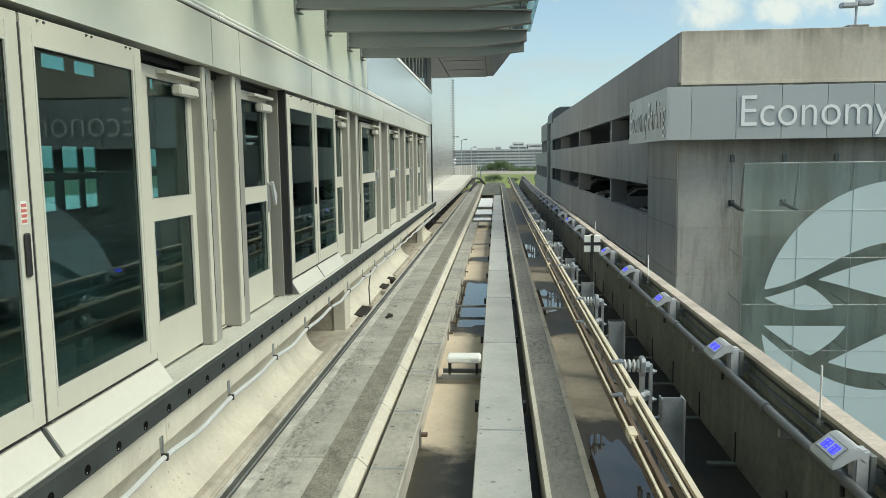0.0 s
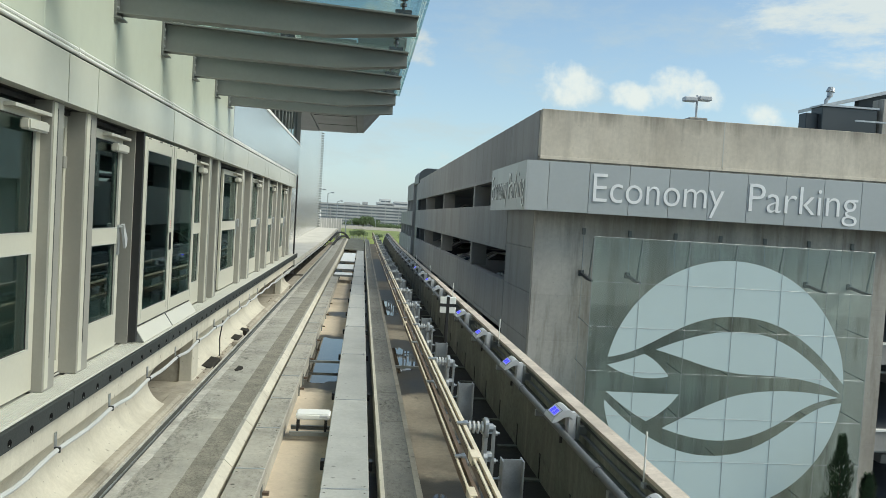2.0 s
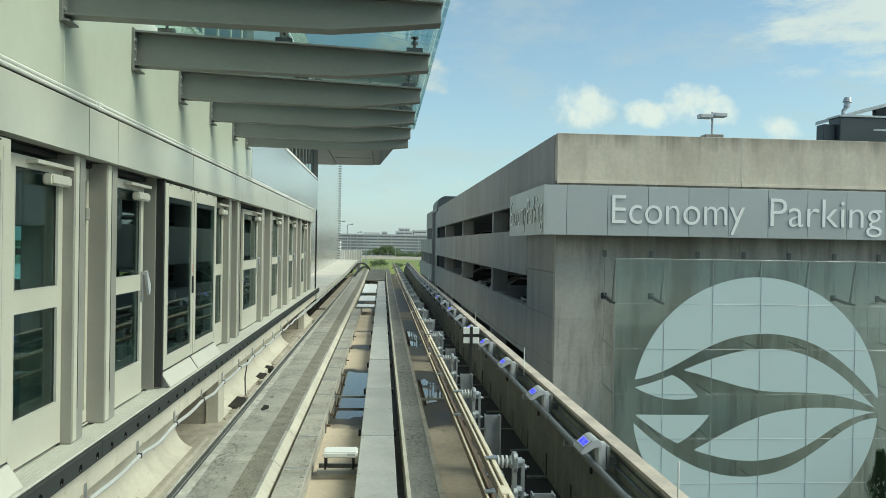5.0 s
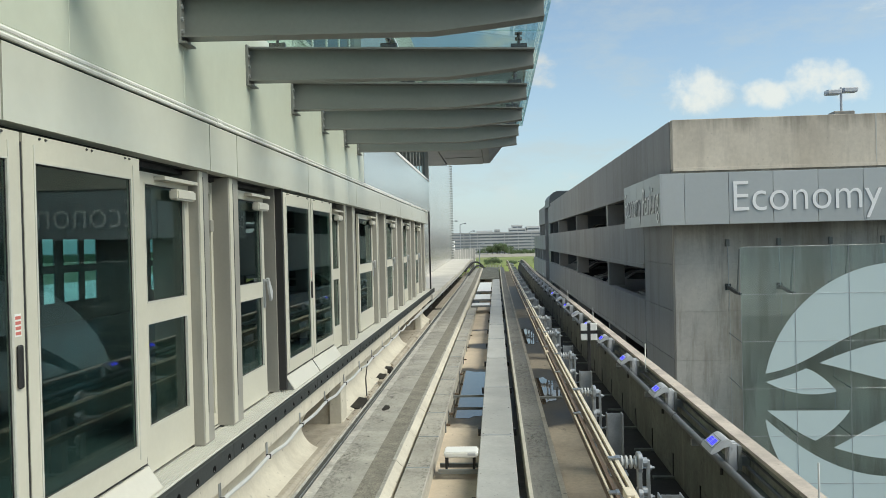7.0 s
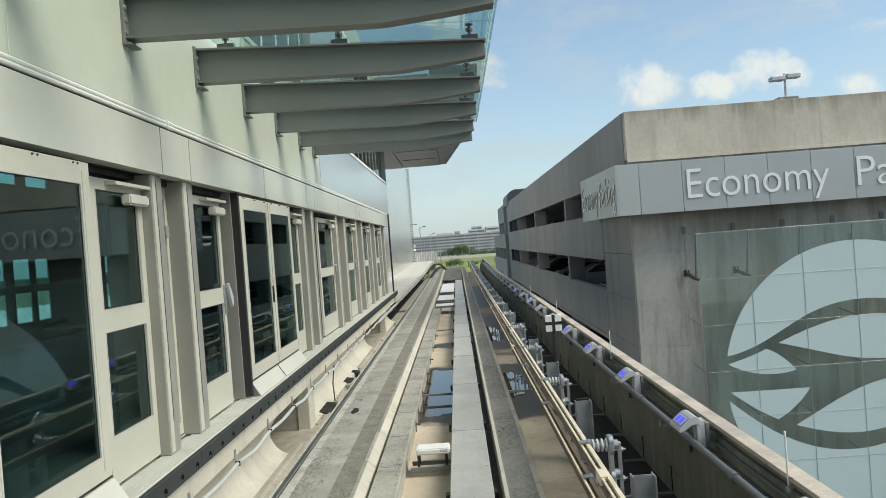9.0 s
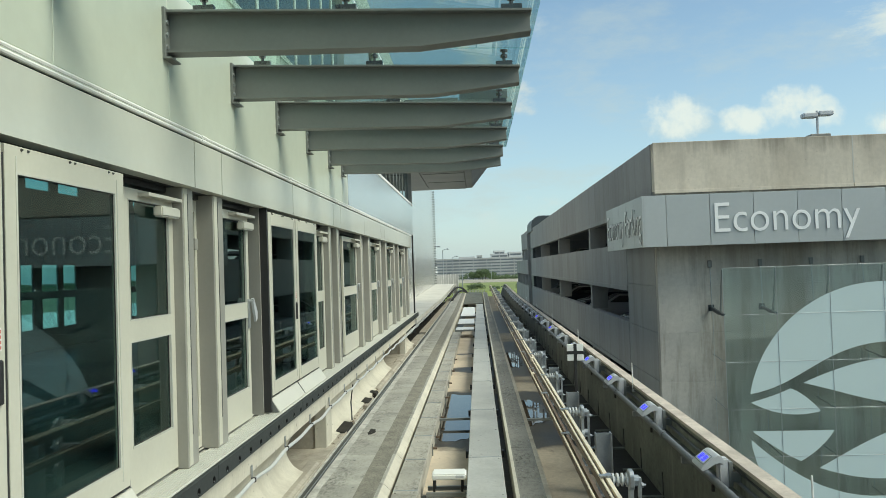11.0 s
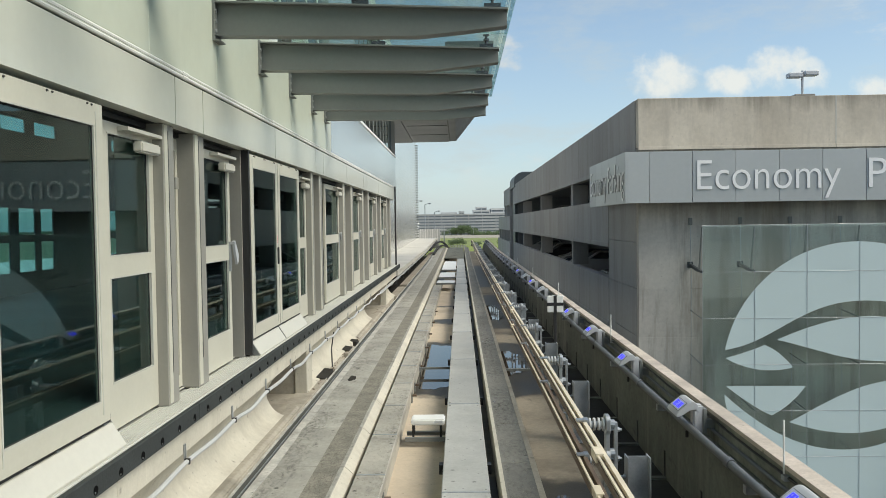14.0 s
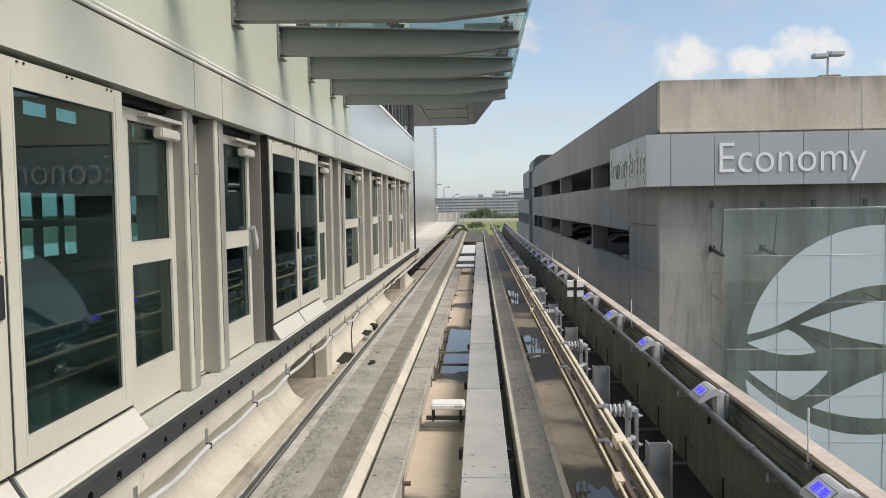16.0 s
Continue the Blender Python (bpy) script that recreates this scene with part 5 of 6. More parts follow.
def puddle(cx, cy, rx, ry, z, seed, square=2.0, wave=1.0):
    rnd = random.Random(seed)
    bm = B()
    ph = [rnd.uniform(0, 6.3) for _ in range(4)]
    loop = []
    for i in range(56):
        a = i * 2 * math.pi / 56
        q = (abs(math.cos(a)) ** square + abs(math.sin(a)) ** square) ** (-1 / square)
        r = q * (1 + wave * (0.10 * math.sin(3 * a + ph[0]) + 0.07 * math.sin(5 * a + ph[1]) + 0.04 * math.sin(9 * a + ph[2]) + 0.03 * math.sin(14 * a + ph[3])))
        loop.append(bm.verts.new((cx + rx * r * math.cos(a), cy + ry * r * math.sin(a), z)))
    bm.faces.new(loop)
    for v in bmesh.ops.extrude_face_region(bm, geom=list(bm.faces))["geom"]:
        if isinstance(v, bmesh.types.BMVert):
            v.co.z -= 0.003
    return tagged(new("puddle", finish(bm, "puddle", M["water"])), "still rainwater puddle on the concrete", "puddle", "puddles")


puddle(-0.335, 16.75, 0.305, 2.35, FLOOR + 0.004, 3, 9.0, 0.25)
for cx, cy, rx, ry, seed in ((1.20, 7.0, 0.30, 2.0, 5), (1.16, 16.9, 0.27, 1.25, 8), (1.16, 25.6, 0.25, 2.0, 9)):
    puddle(cx, cy, rx, ry, FLOOR + 0.001, seed, 2.6)

# white cable pipe with clips under the bumper
cp = thing("cable_pipe", (0, 0, 0), "white cable pipe clipped under the platform edge", "pipe")
n = 120
bm = B()
last = None
for i in range(n + 1):
    y = -2 + 24.0 * i / n
    span = ((y - 5.894) / 1.267) % 1.0
    sag = (-0.018 - 0.02 * (0.5 + 0.5 * math.sin(y * 2.3))) * math.sin(math.pi * span) ** 2
    c = (WALLX + 0.05, y, -0.42 + sag)
    loop = [bm.verts.new((c[0] + 0.019 * math.cos(a), c[1], c[2] + 0.019 * math.sin(a))) for a in [k_ * math.pi / 4 for k_ in range(8)]]
    if last:
        for k_ in range(8):
            bm.faces.new((last[k_], last[(k_ + 1) % 8], loop[(k_ + 1) % 8], loop[k_]))
    last = loop
part("pipe", bm, M["pipe_white"], cp, smooth=True)
bm = B()
box(bm, WALLX + 0.03, WALLX + 0.072, -0.01, 0.01, -0.442, -0.398)
clip_me = finish(bm, "clip", M["black"])
bm = B()
rod(bm, (WALLX + 0.028, 0.0, -0.41), (WALLX + 0.028, 0.0, -0.29), 0.006, 6)
rod(bm, (WALLX + 0.028, 0.03, -0.41), (WALLX + 0.028, 0.03, -0.29), 0.006, 6)
tie_me = finish(bm, "clip_rod", M["galv"])
for i in range(-5, 12):
    y = 5.894 + 1.267 * i
    piece("clip", clip_me, cp, (0, y, 0))
    piece("clip_rod", tie_me, cp, (0, y, 0))

# ---- parking garage ----
GX, GY, GXR, GYF = 5.78, 26.0, 18.15, 83.0
TOPZ = 5.21
gar = thing("parking_garage", (GX, GY, GROUND), "weathered grey precast concrete parking garage", "building")


def gpart(name, x0, x1, y0, y1, z0, z1, m_="garage", bev=0.012, label=""):
    bm = box(B(), x0 - GX, x1 - GX, y0 - GY, y1 - GY, z0 - GROUND, z1 - GROUND)
    if bev:
        bevelled(bm, bev)
    return part(name, bm, M[m_], gar, label)


# front wall in precast panels, with the parapet above
xs = [GX, 7.4, 11.93, 16.4, GXR]
zs = [GROUND, -8.4, -6.9, -5.4, -3.85, -2.32, -0.79, 0.69, 2.2, 3.66]
for xa, xb in zip(xs, xs[1:]):
    for za, zb in zip(zs, zs[1:]):
        gpart("wall_panel", xa + 0.004, xb - 0.004, GY, GY + 0.03, za + 0.004, zb - 0.004, bev=0.004)
gpart("wall_core", GX + 0.01, GXR - 0.01, GY + 0.012, GY + 0.3, GROUND, 3.66, "garage", 0)
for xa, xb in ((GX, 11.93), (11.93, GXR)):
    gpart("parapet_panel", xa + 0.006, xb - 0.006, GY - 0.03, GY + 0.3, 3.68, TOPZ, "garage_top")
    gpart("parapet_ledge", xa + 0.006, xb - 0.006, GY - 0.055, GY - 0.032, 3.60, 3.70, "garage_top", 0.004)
gpart("joint_sealant", 11.912, 11.948, GY - 0.034, GY + 0.1, 3.72, TOPZ - 0.01, "pale", 0, "pale joint sealant")
# side wall: piers, spandrels and parapet
piers = [40.4, 55.4, 70.6]
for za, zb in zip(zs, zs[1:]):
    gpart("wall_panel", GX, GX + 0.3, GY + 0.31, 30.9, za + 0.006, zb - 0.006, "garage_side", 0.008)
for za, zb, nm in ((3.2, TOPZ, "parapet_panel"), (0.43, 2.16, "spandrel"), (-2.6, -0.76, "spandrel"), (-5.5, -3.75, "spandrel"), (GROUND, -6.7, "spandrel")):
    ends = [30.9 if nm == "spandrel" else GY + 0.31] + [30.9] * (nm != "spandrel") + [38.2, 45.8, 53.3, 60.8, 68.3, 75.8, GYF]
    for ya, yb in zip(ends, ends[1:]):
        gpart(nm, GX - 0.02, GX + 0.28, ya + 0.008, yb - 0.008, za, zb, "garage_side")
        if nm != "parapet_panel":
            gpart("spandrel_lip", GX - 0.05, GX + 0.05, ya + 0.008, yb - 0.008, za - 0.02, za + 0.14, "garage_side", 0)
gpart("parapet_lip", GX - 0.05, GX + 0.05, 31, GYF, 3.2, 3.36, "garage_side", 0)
for y in piers:
    for za, zb in ((2.16, 3.2), (-0.76, 0.43), (-3.75, -2.6), (-6.7, -5.5)):
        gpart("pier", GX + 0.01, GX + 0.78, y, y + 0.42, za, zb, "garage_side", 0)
# decks, inner walls and roof
for z in (-7.6, -4.65, -1.75, 1.2, 4.1):
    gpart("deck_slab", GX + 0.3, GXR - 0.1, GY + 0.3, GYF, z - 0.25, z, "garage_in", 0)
for y in (34.5, 44, 54, 64, 74):
    for x in (10.5, 16.0):
        gpart("inner_column", x, x + 0.6, y, y + 0.6, GROUND, 4.1, "garage_in", 0)
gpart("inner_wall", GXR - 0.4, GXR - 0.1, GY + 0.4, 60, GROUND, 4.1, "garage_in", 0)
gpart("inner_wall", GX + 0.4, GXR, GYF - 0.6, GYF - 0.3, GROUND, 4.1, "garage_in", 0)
# open decks beyond the front wall's far end
# back wall added so that the open decks stay dark
gpart("inner_wall", GXR, GXR + 22, GY + 16, GY + 16.3, GROUND, 4.0, "garage_in", 0)
for z in (1.16, -2.08, -5.28, -8.45):
    gpart("deck_rail", GXR + 0.1, GXR + 22, GY + 1.55, GY + 1.72, z - 0.09, z, "white", 0.01, "pale edge strip")
    gpart("deck_edge", GXR + 0.1, GXR + 22, GY + 1.62, GY + 1.9, z - 0.82, z - 0.095, "garage_side", 0.01)
    gpart("deck_slab", GXR, GXR + 22, GY + 1.92, GY + 15.9, z - 0.5, z - 0.2, "garage_in", 0)
    gpart("hung_beam", GXR + 0.1, GXR + 22, GY + 4.0, GY + 4.14, z - 1.56, z - 1.49, "galv", 0, "thin grey hung beam")
    for i in range(6):
        x = GXR + 1.15 + i * 1.9
        gpart("hung_box", x, x + 1.0, GY + 3.8, GY + 4.3, z - 1.93, z - 1.57, "garage_side", 0.02, "grey box under the hung beam")
        gpart("hanger", x + 0.1, x + 0.14, GY + 4.05, GY + 4.09, z - 1.48, z - 0.5, "galv", 0)
gpart("deck_edge", GXR + 0.1, GXR + 22, GY + 1.2, GY + 1.5, 3.5, 4.35, "garage", 0.01)
# roof stair house and plant
gpart("roof_house", 20.15, 22.75, 34.0, 34.9, 4.1, 7.44, "roofdark", 0.03, "dark metal stair house on the roof")
gpart("roof_house", 19.58, 20.145, 34.3, 34.9, 4.1, 7.15, "roofdark", 0.03)
gpart("house_coping", 20.1, 22.8, 33.95, 34.95, 7.44, 7.52, "galv", 0)
gpart("roof_column", 22.95, 23.95, 33.9, 34.7, 4.1, 7.95, "garage", 0.02)
bm = B()
seg = 12
roofline = [(20.4 + 14 * i / seg, 7.42 + 3.6 * math.sin(i / seg * 1.2) - 0.35 * i / seg) for i in range(seg + 1)]
prism(bm, [(x - GX, z - GROUND) for x, z in roofline] + [(x - GX, z + 0.16 - GROUND) for x, z in reversed(roofline)], 34.75 - GY, 36.4 - GY)
part("curved_roof", bm, M["galv"], gar, "curved pale metal roof")
back = [(x, z) for x, z in roofline if x > 22.5]
bm = prism(B(), [(x - GX, z + 0.02 - GROUND) for x, z in back] + [(back[-1][0] - GX, 4.1 - GROUND), (back[0][0] - GX, 4.1 - GROUND)], 35.4 - GY, 35.7 - GY)
part("roof_back_wall", bm, M["roofdark"], gar, "dark wall under the curved roof")
gpart("handrail", 21.2, 24.0, 33.2, 33.26, 6.74, 6.81, "galv", 0)
bm = B()
rod(bm, (20.62 - GX, 34.6 - GY, 7.4 - GROUND), (20.65 - GX, 34.6 - GY, 7.8 - GROUND), 0.08, 10)
rod(bm, (20.65 - GX, 34.6 - GY, 7.8 - GROUND), (20.8 - GX, 34.6 - GY, 7.98 - GROUND), 0.08, 10)
rod(bm, (20.8 - GX, 34.6 - GY, 7.98 - GROUND), (20.83 - GX, 34.6 - GY, 8.2 - GROUND), 0.13, 10)
rod(bm, (20.83 - GX, 34.6 - GY, 8.2 - GROUND), (20.85 - GX, 34.6 - GY, 8.4 - GROUND), 0.2, 10, 0.14)
part("roof_vent", bm, M["galv"], gar, "bent metal vent pipe")
# far stair tower and the building section behind it
gpart("stair_tower", GX + 0.15, GX + 5, GYF + 0.3, GYF + 3.7, GROUND, 6.0, "roofdark", 0.05, "dark narrow stair tower with a curved roof")
bm = B()
prof = []
for i in range(9):
    a0 = i / 8 * math.pi / 2
    prof.append((-0.12 + 0.85 * (1 - math.cos(a0)), 5.55 + 0.82 * math.sin(a0)))
prof += [(9.0, 6.37), (9.0, 4.9), (-0.12, 4.9)]
prism(bm, [(x, z - GROUND) for x, z in prof], GYF - 3.0 - GY, GYF + 3.8 - GY)
part("tower_roof", bm, M["roofdark"], gar, "ribbed curved metal roof")
for i in range(9):
    part("roof_rib", box(B(), 0.6, 5.0, GYF - 2.9 + i * 0.8 - GY, GYF - 2.82 + i * 0.8 - GY, 6.37 - GROUND, 6.43 - GROUND), M["galv"], gar)
for za, zb, ye in ((3.3, 5.2, 98.0), (0.45, 2.05, 111.0), (-2.6, -0.8, 113.5), (GROUND, -3.8, 113.5)):
    for ya, yb in ((GYF + 3.9, 98.0), (98.02, ye)):
        if yb > ya + 0.1:
            gpart("far_spandrel", GX - 0.16, GX + 0.2, ya, yb, za, zb, "garage_side")
for za, zb in ((2.05, 3.3), (-0.8, 0.45), (-3.8, -2.6)):
    for y in (87.2, 93.5, 97.5, 105.0, 110.5):
        if y < 98 or za < 2:
            gpart("far_pier", GX - 0.1, GX + 0.6, y, y + 0.45, za, zb, "garage_side", 0)
gpart("deck_slab", GX + 0.2, GX + 25, GYF + 4, 98, 3.85, 4.1, "garage_in", 0)
for z in (-1.75, 1.2):
    gpart("deck_slab", GX + 0.2, GX + 25, GYF + 4, 111, z - 0.25, z, "garage_in", 0)
gpart("inner_wall", GX + 12, GX + 12.3, GYF + 4, 111, GROUND, 3.8, "garage_in", 0)


def text_mesh(body, size=1.0, depth=0.03):
    cu = bpy.data.curves.new("lettering", "FONT")
    cu.body, cu.size, cu.extrude, cu.resolution_u, cu.offset = body, size, depth, 4, -0.006
    ob = bpy.data.objects.new("lettering", cu)
    me = bpy.data.meshes.new_from_object(ob)
    bpy.data.objects.remove(ob)
    return me


def span_of(me):
    xs_ = [v.co.x for v in me.vertices]
    return min(xs_), max(xs_)


def letters(word, parent, left, right, base, cap, place, deep=0.016, rim="shell"):
    """Raised letters, one part each, spread from left to right; place(u, v, d) maps along, up and out to the parent's space."""
    full = text_mesh(word)
    x0, x1 = span_of(full)
    capital = text_mesh(word[0])
    hz = [v.co.y for v in capital.vertices]
    ku, kv = (right - left) / (x1 - x0), cap / (max(hz) - min(hz))
    for i, ch in enumerate(word):
        upto = span_of(text_mesh(word[: i + 1]))[1]
        me = text_mesh(ch, 1.0, deep)
        shift = upto - span_of(me)[1]
        faces_flat = [abs(p_.normal.z) > 0.5 for p_ in me.polygons]
        for v in me.vertices:
            u, w, d = left + (v.co.x + shift - x0) * ku, base + (v.co.y - min(hz)) * kv, v.co.z + deep
            v.co = place(u, w, d)
        me.materials.append(M["letter"])
        me.materials.append(M[rim])
        for p_, flat in zip(me.polygons, faces_flat):
            p_.material_index = 0 if flat else 1
        ob = new("letter", me)
        ob.parent = parent


SGX, SGY, SZ0, SZ1 = 5.17, 25.0, 1.91, 3.46
sg = thing("garage_sign", (SGX, SGY, SZ0), "grey metal panel sign with raised white letters", "sign")
xs = [SGX + 0.05] + [5.89 + 1.298 * i for i in range(11)]
for a, b in zip(xs, xs[1:]):
    part("sign_panel", bevelled(box(B(), a - SGX + 0.006, b - SGX - 0.006, 0, 0.06, 0, SZ1 - SZ0), 0.004), M["sign"], sg)
ysn = [SGY] + [SGY + 1.30 * i for i in range(1, 6)]
for a, b in zip(ysn, ysn[1:]):
    part("sign_panel", bevelled(box(B(), 0, 0.06, a - SGY + 0.006, b - SGY - 0.006, 0, SZ1 - SZ0), 0.004), M["sign"], sg)
part("sign_underside", box(B(), 0.06, xs[-1] - SGX, 0.06, 0.98, 0.02, 0.06), M["steel"], sg)
part("sign_top", box(B(), 0.06, xs[-1] - SGX, 0.06, 0.98, SZ1 - SZ0 - 0.06, SZ1 - SZ0 - 0.02), M["steel"], sg)
for y_ in (1.2, 3.7, 6.2):
    part("sign_bracket", box(B(), 0.06, 0.62, y_, y_ + 0.08, 0.3, 0.4), M["steel"], sg)
front = lambda u, w, d: Vector((u - SGX, -d, w - SZ0))
letters("Economy", sg, 7.32, 11.60, 2.30, 0.875, front)
letters("Parking", sg, 12.44, 16.15, 2.30, 0.875, front)
side = lambda u, w, d: Vector((-d, 6.3 - u, w - SZ0))
# rims darkened to paint the shade at the side letters' edges
letters("Economy", sg, 0.10, 3.25, 2.30, 0.875, side, 0.009, "steel")
letters("Parking", sg, 3.55, 6.15, 2.30, 0.875, side, 0.009, "steel")

# glass screen with a white emblem, on arms before the wall
GLY = 24.75
scr = thing("glass_screen", (7.4, GLY, GROUND), "large clear glass screen with a white emblem on the garage wall", "glass screen")
pw, ph_ = 1.555, 1.40
ztop = 1.21
for i in range(6):
    for k in range(7):
        z1_ = ztop - k * ph_
        z0_ = max(GROUND + 0.3, z1_ - ph_)
        part("glass_pane", box(B(), i * pw + 0.007, (i + 1) * pw - 0.007, 0, 0.016, z0_ + 0.007 - GROUND, z1_ - 0.007 - GROUND), M["screen_glass"], scr, shadow=False)
for i in range(7):
    z = ztop - ph_ - GROUND
    bm = B()
    prism(bm, [(0.03, z - 0.02), (0.03, z + 0.04), (0.5, z + 0.10), (1.24, z + 0.20), (1.24, z + 0.12), (0.5, z + 0.0)], i * pw - 0.04, i * pw + 0.04, "x")
    arm = part("support_arm", bm, M["roofdark"], scr, "dark tapered steel arm")
    part("strut", rod(B(), (i * pw, 0.30, z + 0.06), (i * pw, 0.03, z + ph_ - 0.04), 0.035, 8, 0.022), M["steel"], arm)
    part("tension_rod", rod(B(), (i * pw, 1.15, z + 0.15), (i * pw, 1.22, z + ph_ + 0.1), 0.012, 6), M["galv"], arm)
    part("wall_shoe", bevelled(box(B(), i * pw - 0.06, i * pw + 0.06, 1.19, 1.26, z + ph_ + 0.02, z + ph_ + 0.24), 0.01), M["steel"], arm)
    part("wall_plate", bevelled(box(B(), i * pw - 0.09, i * pw + 0.09, 1.22, 1.26, z + 0.06, z + 0.26), 0.01), M["roofdark"], arm)
    for k in range(2, 8):
        z = ztop - k * ph_ - GROUND
        if z < 0.3:
            continue
        part("stay_rod", rod(B(), (i * pw, 0.02, z), (i * pw, 1.24, z + 0.12), 0.014, 6), M["steel"], scr)
    part("hanger_wire", rod(B(), (i * pw, 1.1, ztop - ph_ - GROUND), (i * pw, 1.1, 0.3), 0.008, 5), M["galv"], scr)
for i in range(7):
    bm = B()
    rod(bm, (i * pw, -0.012, ztop - GROUND), (i * pw, -0.012, GROUND + 0.3 - GROUND), 0.006, 6)
    part("joint_seal", bm, M["galv"], scr)
for k in range(7):
    bm = B()
    rod(bm, (0, -0.012, ztop - k * ph_ - GROUND), (6 * pw, -0.012, ztop - k * ph_ - GROUND), 0.006, 6)
    part("joint_seal", bm, M["galv"], scr)

# emblem: six white shapes cut from a disc
EC, ER, EROT = (11.99, -3.32), 4.0, 0.0


def bez(p0, p1, p2, p3, n=18):
    out = []
    for i in range(n):
        t_ = i / n
        s_ = 1 - t_
        out.append((s_ ** 3 * p0[0] + 3 * s_ * s_ * t_ * p1[0] + 3 * s_ * t_ * t_ * p2[0] + t_ ** 3 * p3[0], s_ ** 3 * p0[1] + 3 * s_ * s_ * t_ * p1[1] + 3 * s_ * t_ * t_ * p2[1] + t_ ** 3 * p3[1]))
    return out


def arc(a0, a1, n=48):
    return [(math.cos(a0 + (a1 - a0) * i / n), math.sin(a0 + (a1 - a0) * i / n)) for i in range(n)]


D = radians
shapes = [
    arc(D(2.7), D(168.7)) + bez((-0.98, 0.196), (-0.60, 0.25), (-0.42, 0.562), (0.06, 0.557)) + bez((0.06, 0.557), (0.52, 0.557), (0.77, 0.29), (0.999, 0.047)),
    bez((-0.593, 0.269), (-0.35, 0.375), (-0.12, 0.442), (0.10, 0.438)) + bez((0.10, 0.438), (0.49, 0.438), (0.72, 0.22), (0.976, -0.029)) + bez((0.976, -0.029), (0.75, 0.085), (0.5, 0.094), (0.28, 0.098)) + bez((0.28, 0.098), (-0.08, 0.095), (-0.2, 0.17), (-0.593, 0.269)),
    bez((-0.978, 0.134), (-0.88, 0.16), (-0.78, 0.19), (-0.687, 0.231)) + bez((-0.687, 0.231), (-0.60, 0.20), (-0.52, 0.12), (-0.474, 0.06)) + bez((-0.474, 0.06), (-0.62, 0.02), (-0.80, 0.03), (-0.978, 0.134)),
    bez((-0.976, -0.077), (-0.8, -0.08), (-0.6, -0.081), (-0.382, -0.081)) + bez((-0.382, -0.081), (-0.44, -0.17), (-0.53, -0.25), (-0.633, -0.303)) + bez((-0.633, -0.303), (-0.75, -0.25), (-0.87, -0.16), (-0.976, -0.077)),
    bez((-0.502, -0.355), (-0.30, -0.25), (-0.10, -0.12), (0.135, -0.065)) + bez((0.135, -0.065), (0.40, -0.005), (0.70, -0.015), (0.97, -0.062)) + bez((0.97, -0.062), (0.80, -0.085), (0.68, -0.145), (0.557, -0.234)) + bez((0.557, -0.234), (0.20, -0.48), (-0.10, -0.49), (-0.502, -0.355)),
    bez((-0.986, -0.141), (-0.75, -0.36), (-0.45, -0.575), (-0.077, -0.566)) + bez((-0.077, -0.566), (0.45, -0.566), (0.64, -0.12), (0.9945, -0.1045)) + arc(D(-6), D(-171.9)),
]
for s_ in shapes:
    pts = []
    for u, v in s_:
        x, z = u * math.cos(EROT) - v * math.sin(EROT), u * math.sin(EROT) + v * math.cos(EROT)
        pts.append((EC[0] + ER * x - 7.4, EC[1] + ER * z - GROUND))
    bm = B()
    A = [bm.verts.new((x, -0.006, z)) for x, z in pts]
    C = [bm.verts.new((x, -0.003, z)) for x, z in pts]
    bm.faces.new(A)
    bm.faces.new(C[::-1])
    for i in range(len(A)):
        bm.faces.new((A[i], C[i], C[(i + 1) % len(A)], A[(i + 1) % len(A)]))
    part("emblem_shape", bm, M["frit"], scr, "white translucent emblem shape")


# roof lamp on the garage
def roof_lamp(x, y, z, h, heads=2):
    t = thing("roof_lamp", (x, y, z), "twin-headed white area lamp on a pole", "street lamp", "area lamps")
    part("pole", rod(B(), (0, 0, 0), (0, 0, h + 0.2), 0.05, 8), M["shell"], t)
    part("base", bevelled(box(B(), -0.40, 0.40, -0.3, 0.3, 0, 2.30), 0.03), M["garage"], t)
    for s_, dz in ((-1, -0.03), (1, 0.04)):
        part("lamp_head", bevelled(box(B(), min(0.03 * s_, 0.60 * s_), max(0.03 * s_, 0.60 * s_), -0.2, 0.2, h - 0.06 + dz, h + 0.13 + dz), 0.035), M["shell"], t, "pale grey lamp head")


roof_lamp(14.15, 33.5, 4.1, 3.08)


# ---- cars inside the garage ----
paint = [shader("car_paint_%s" % n_, c_, 0.25, metal=0.3, spread=0.02, bump=0, coat=0.6) for n_, c_ in (("silver", (0.45, 0.46, 0.47)), ("white", (0.7, 0.7, 0.7)), ("dark", (0.03, 0.03, 0.04)), ("blue", (0.03, 0.045, 0.07)))]
car_words = ("silver", "white", "black", "dark blue")


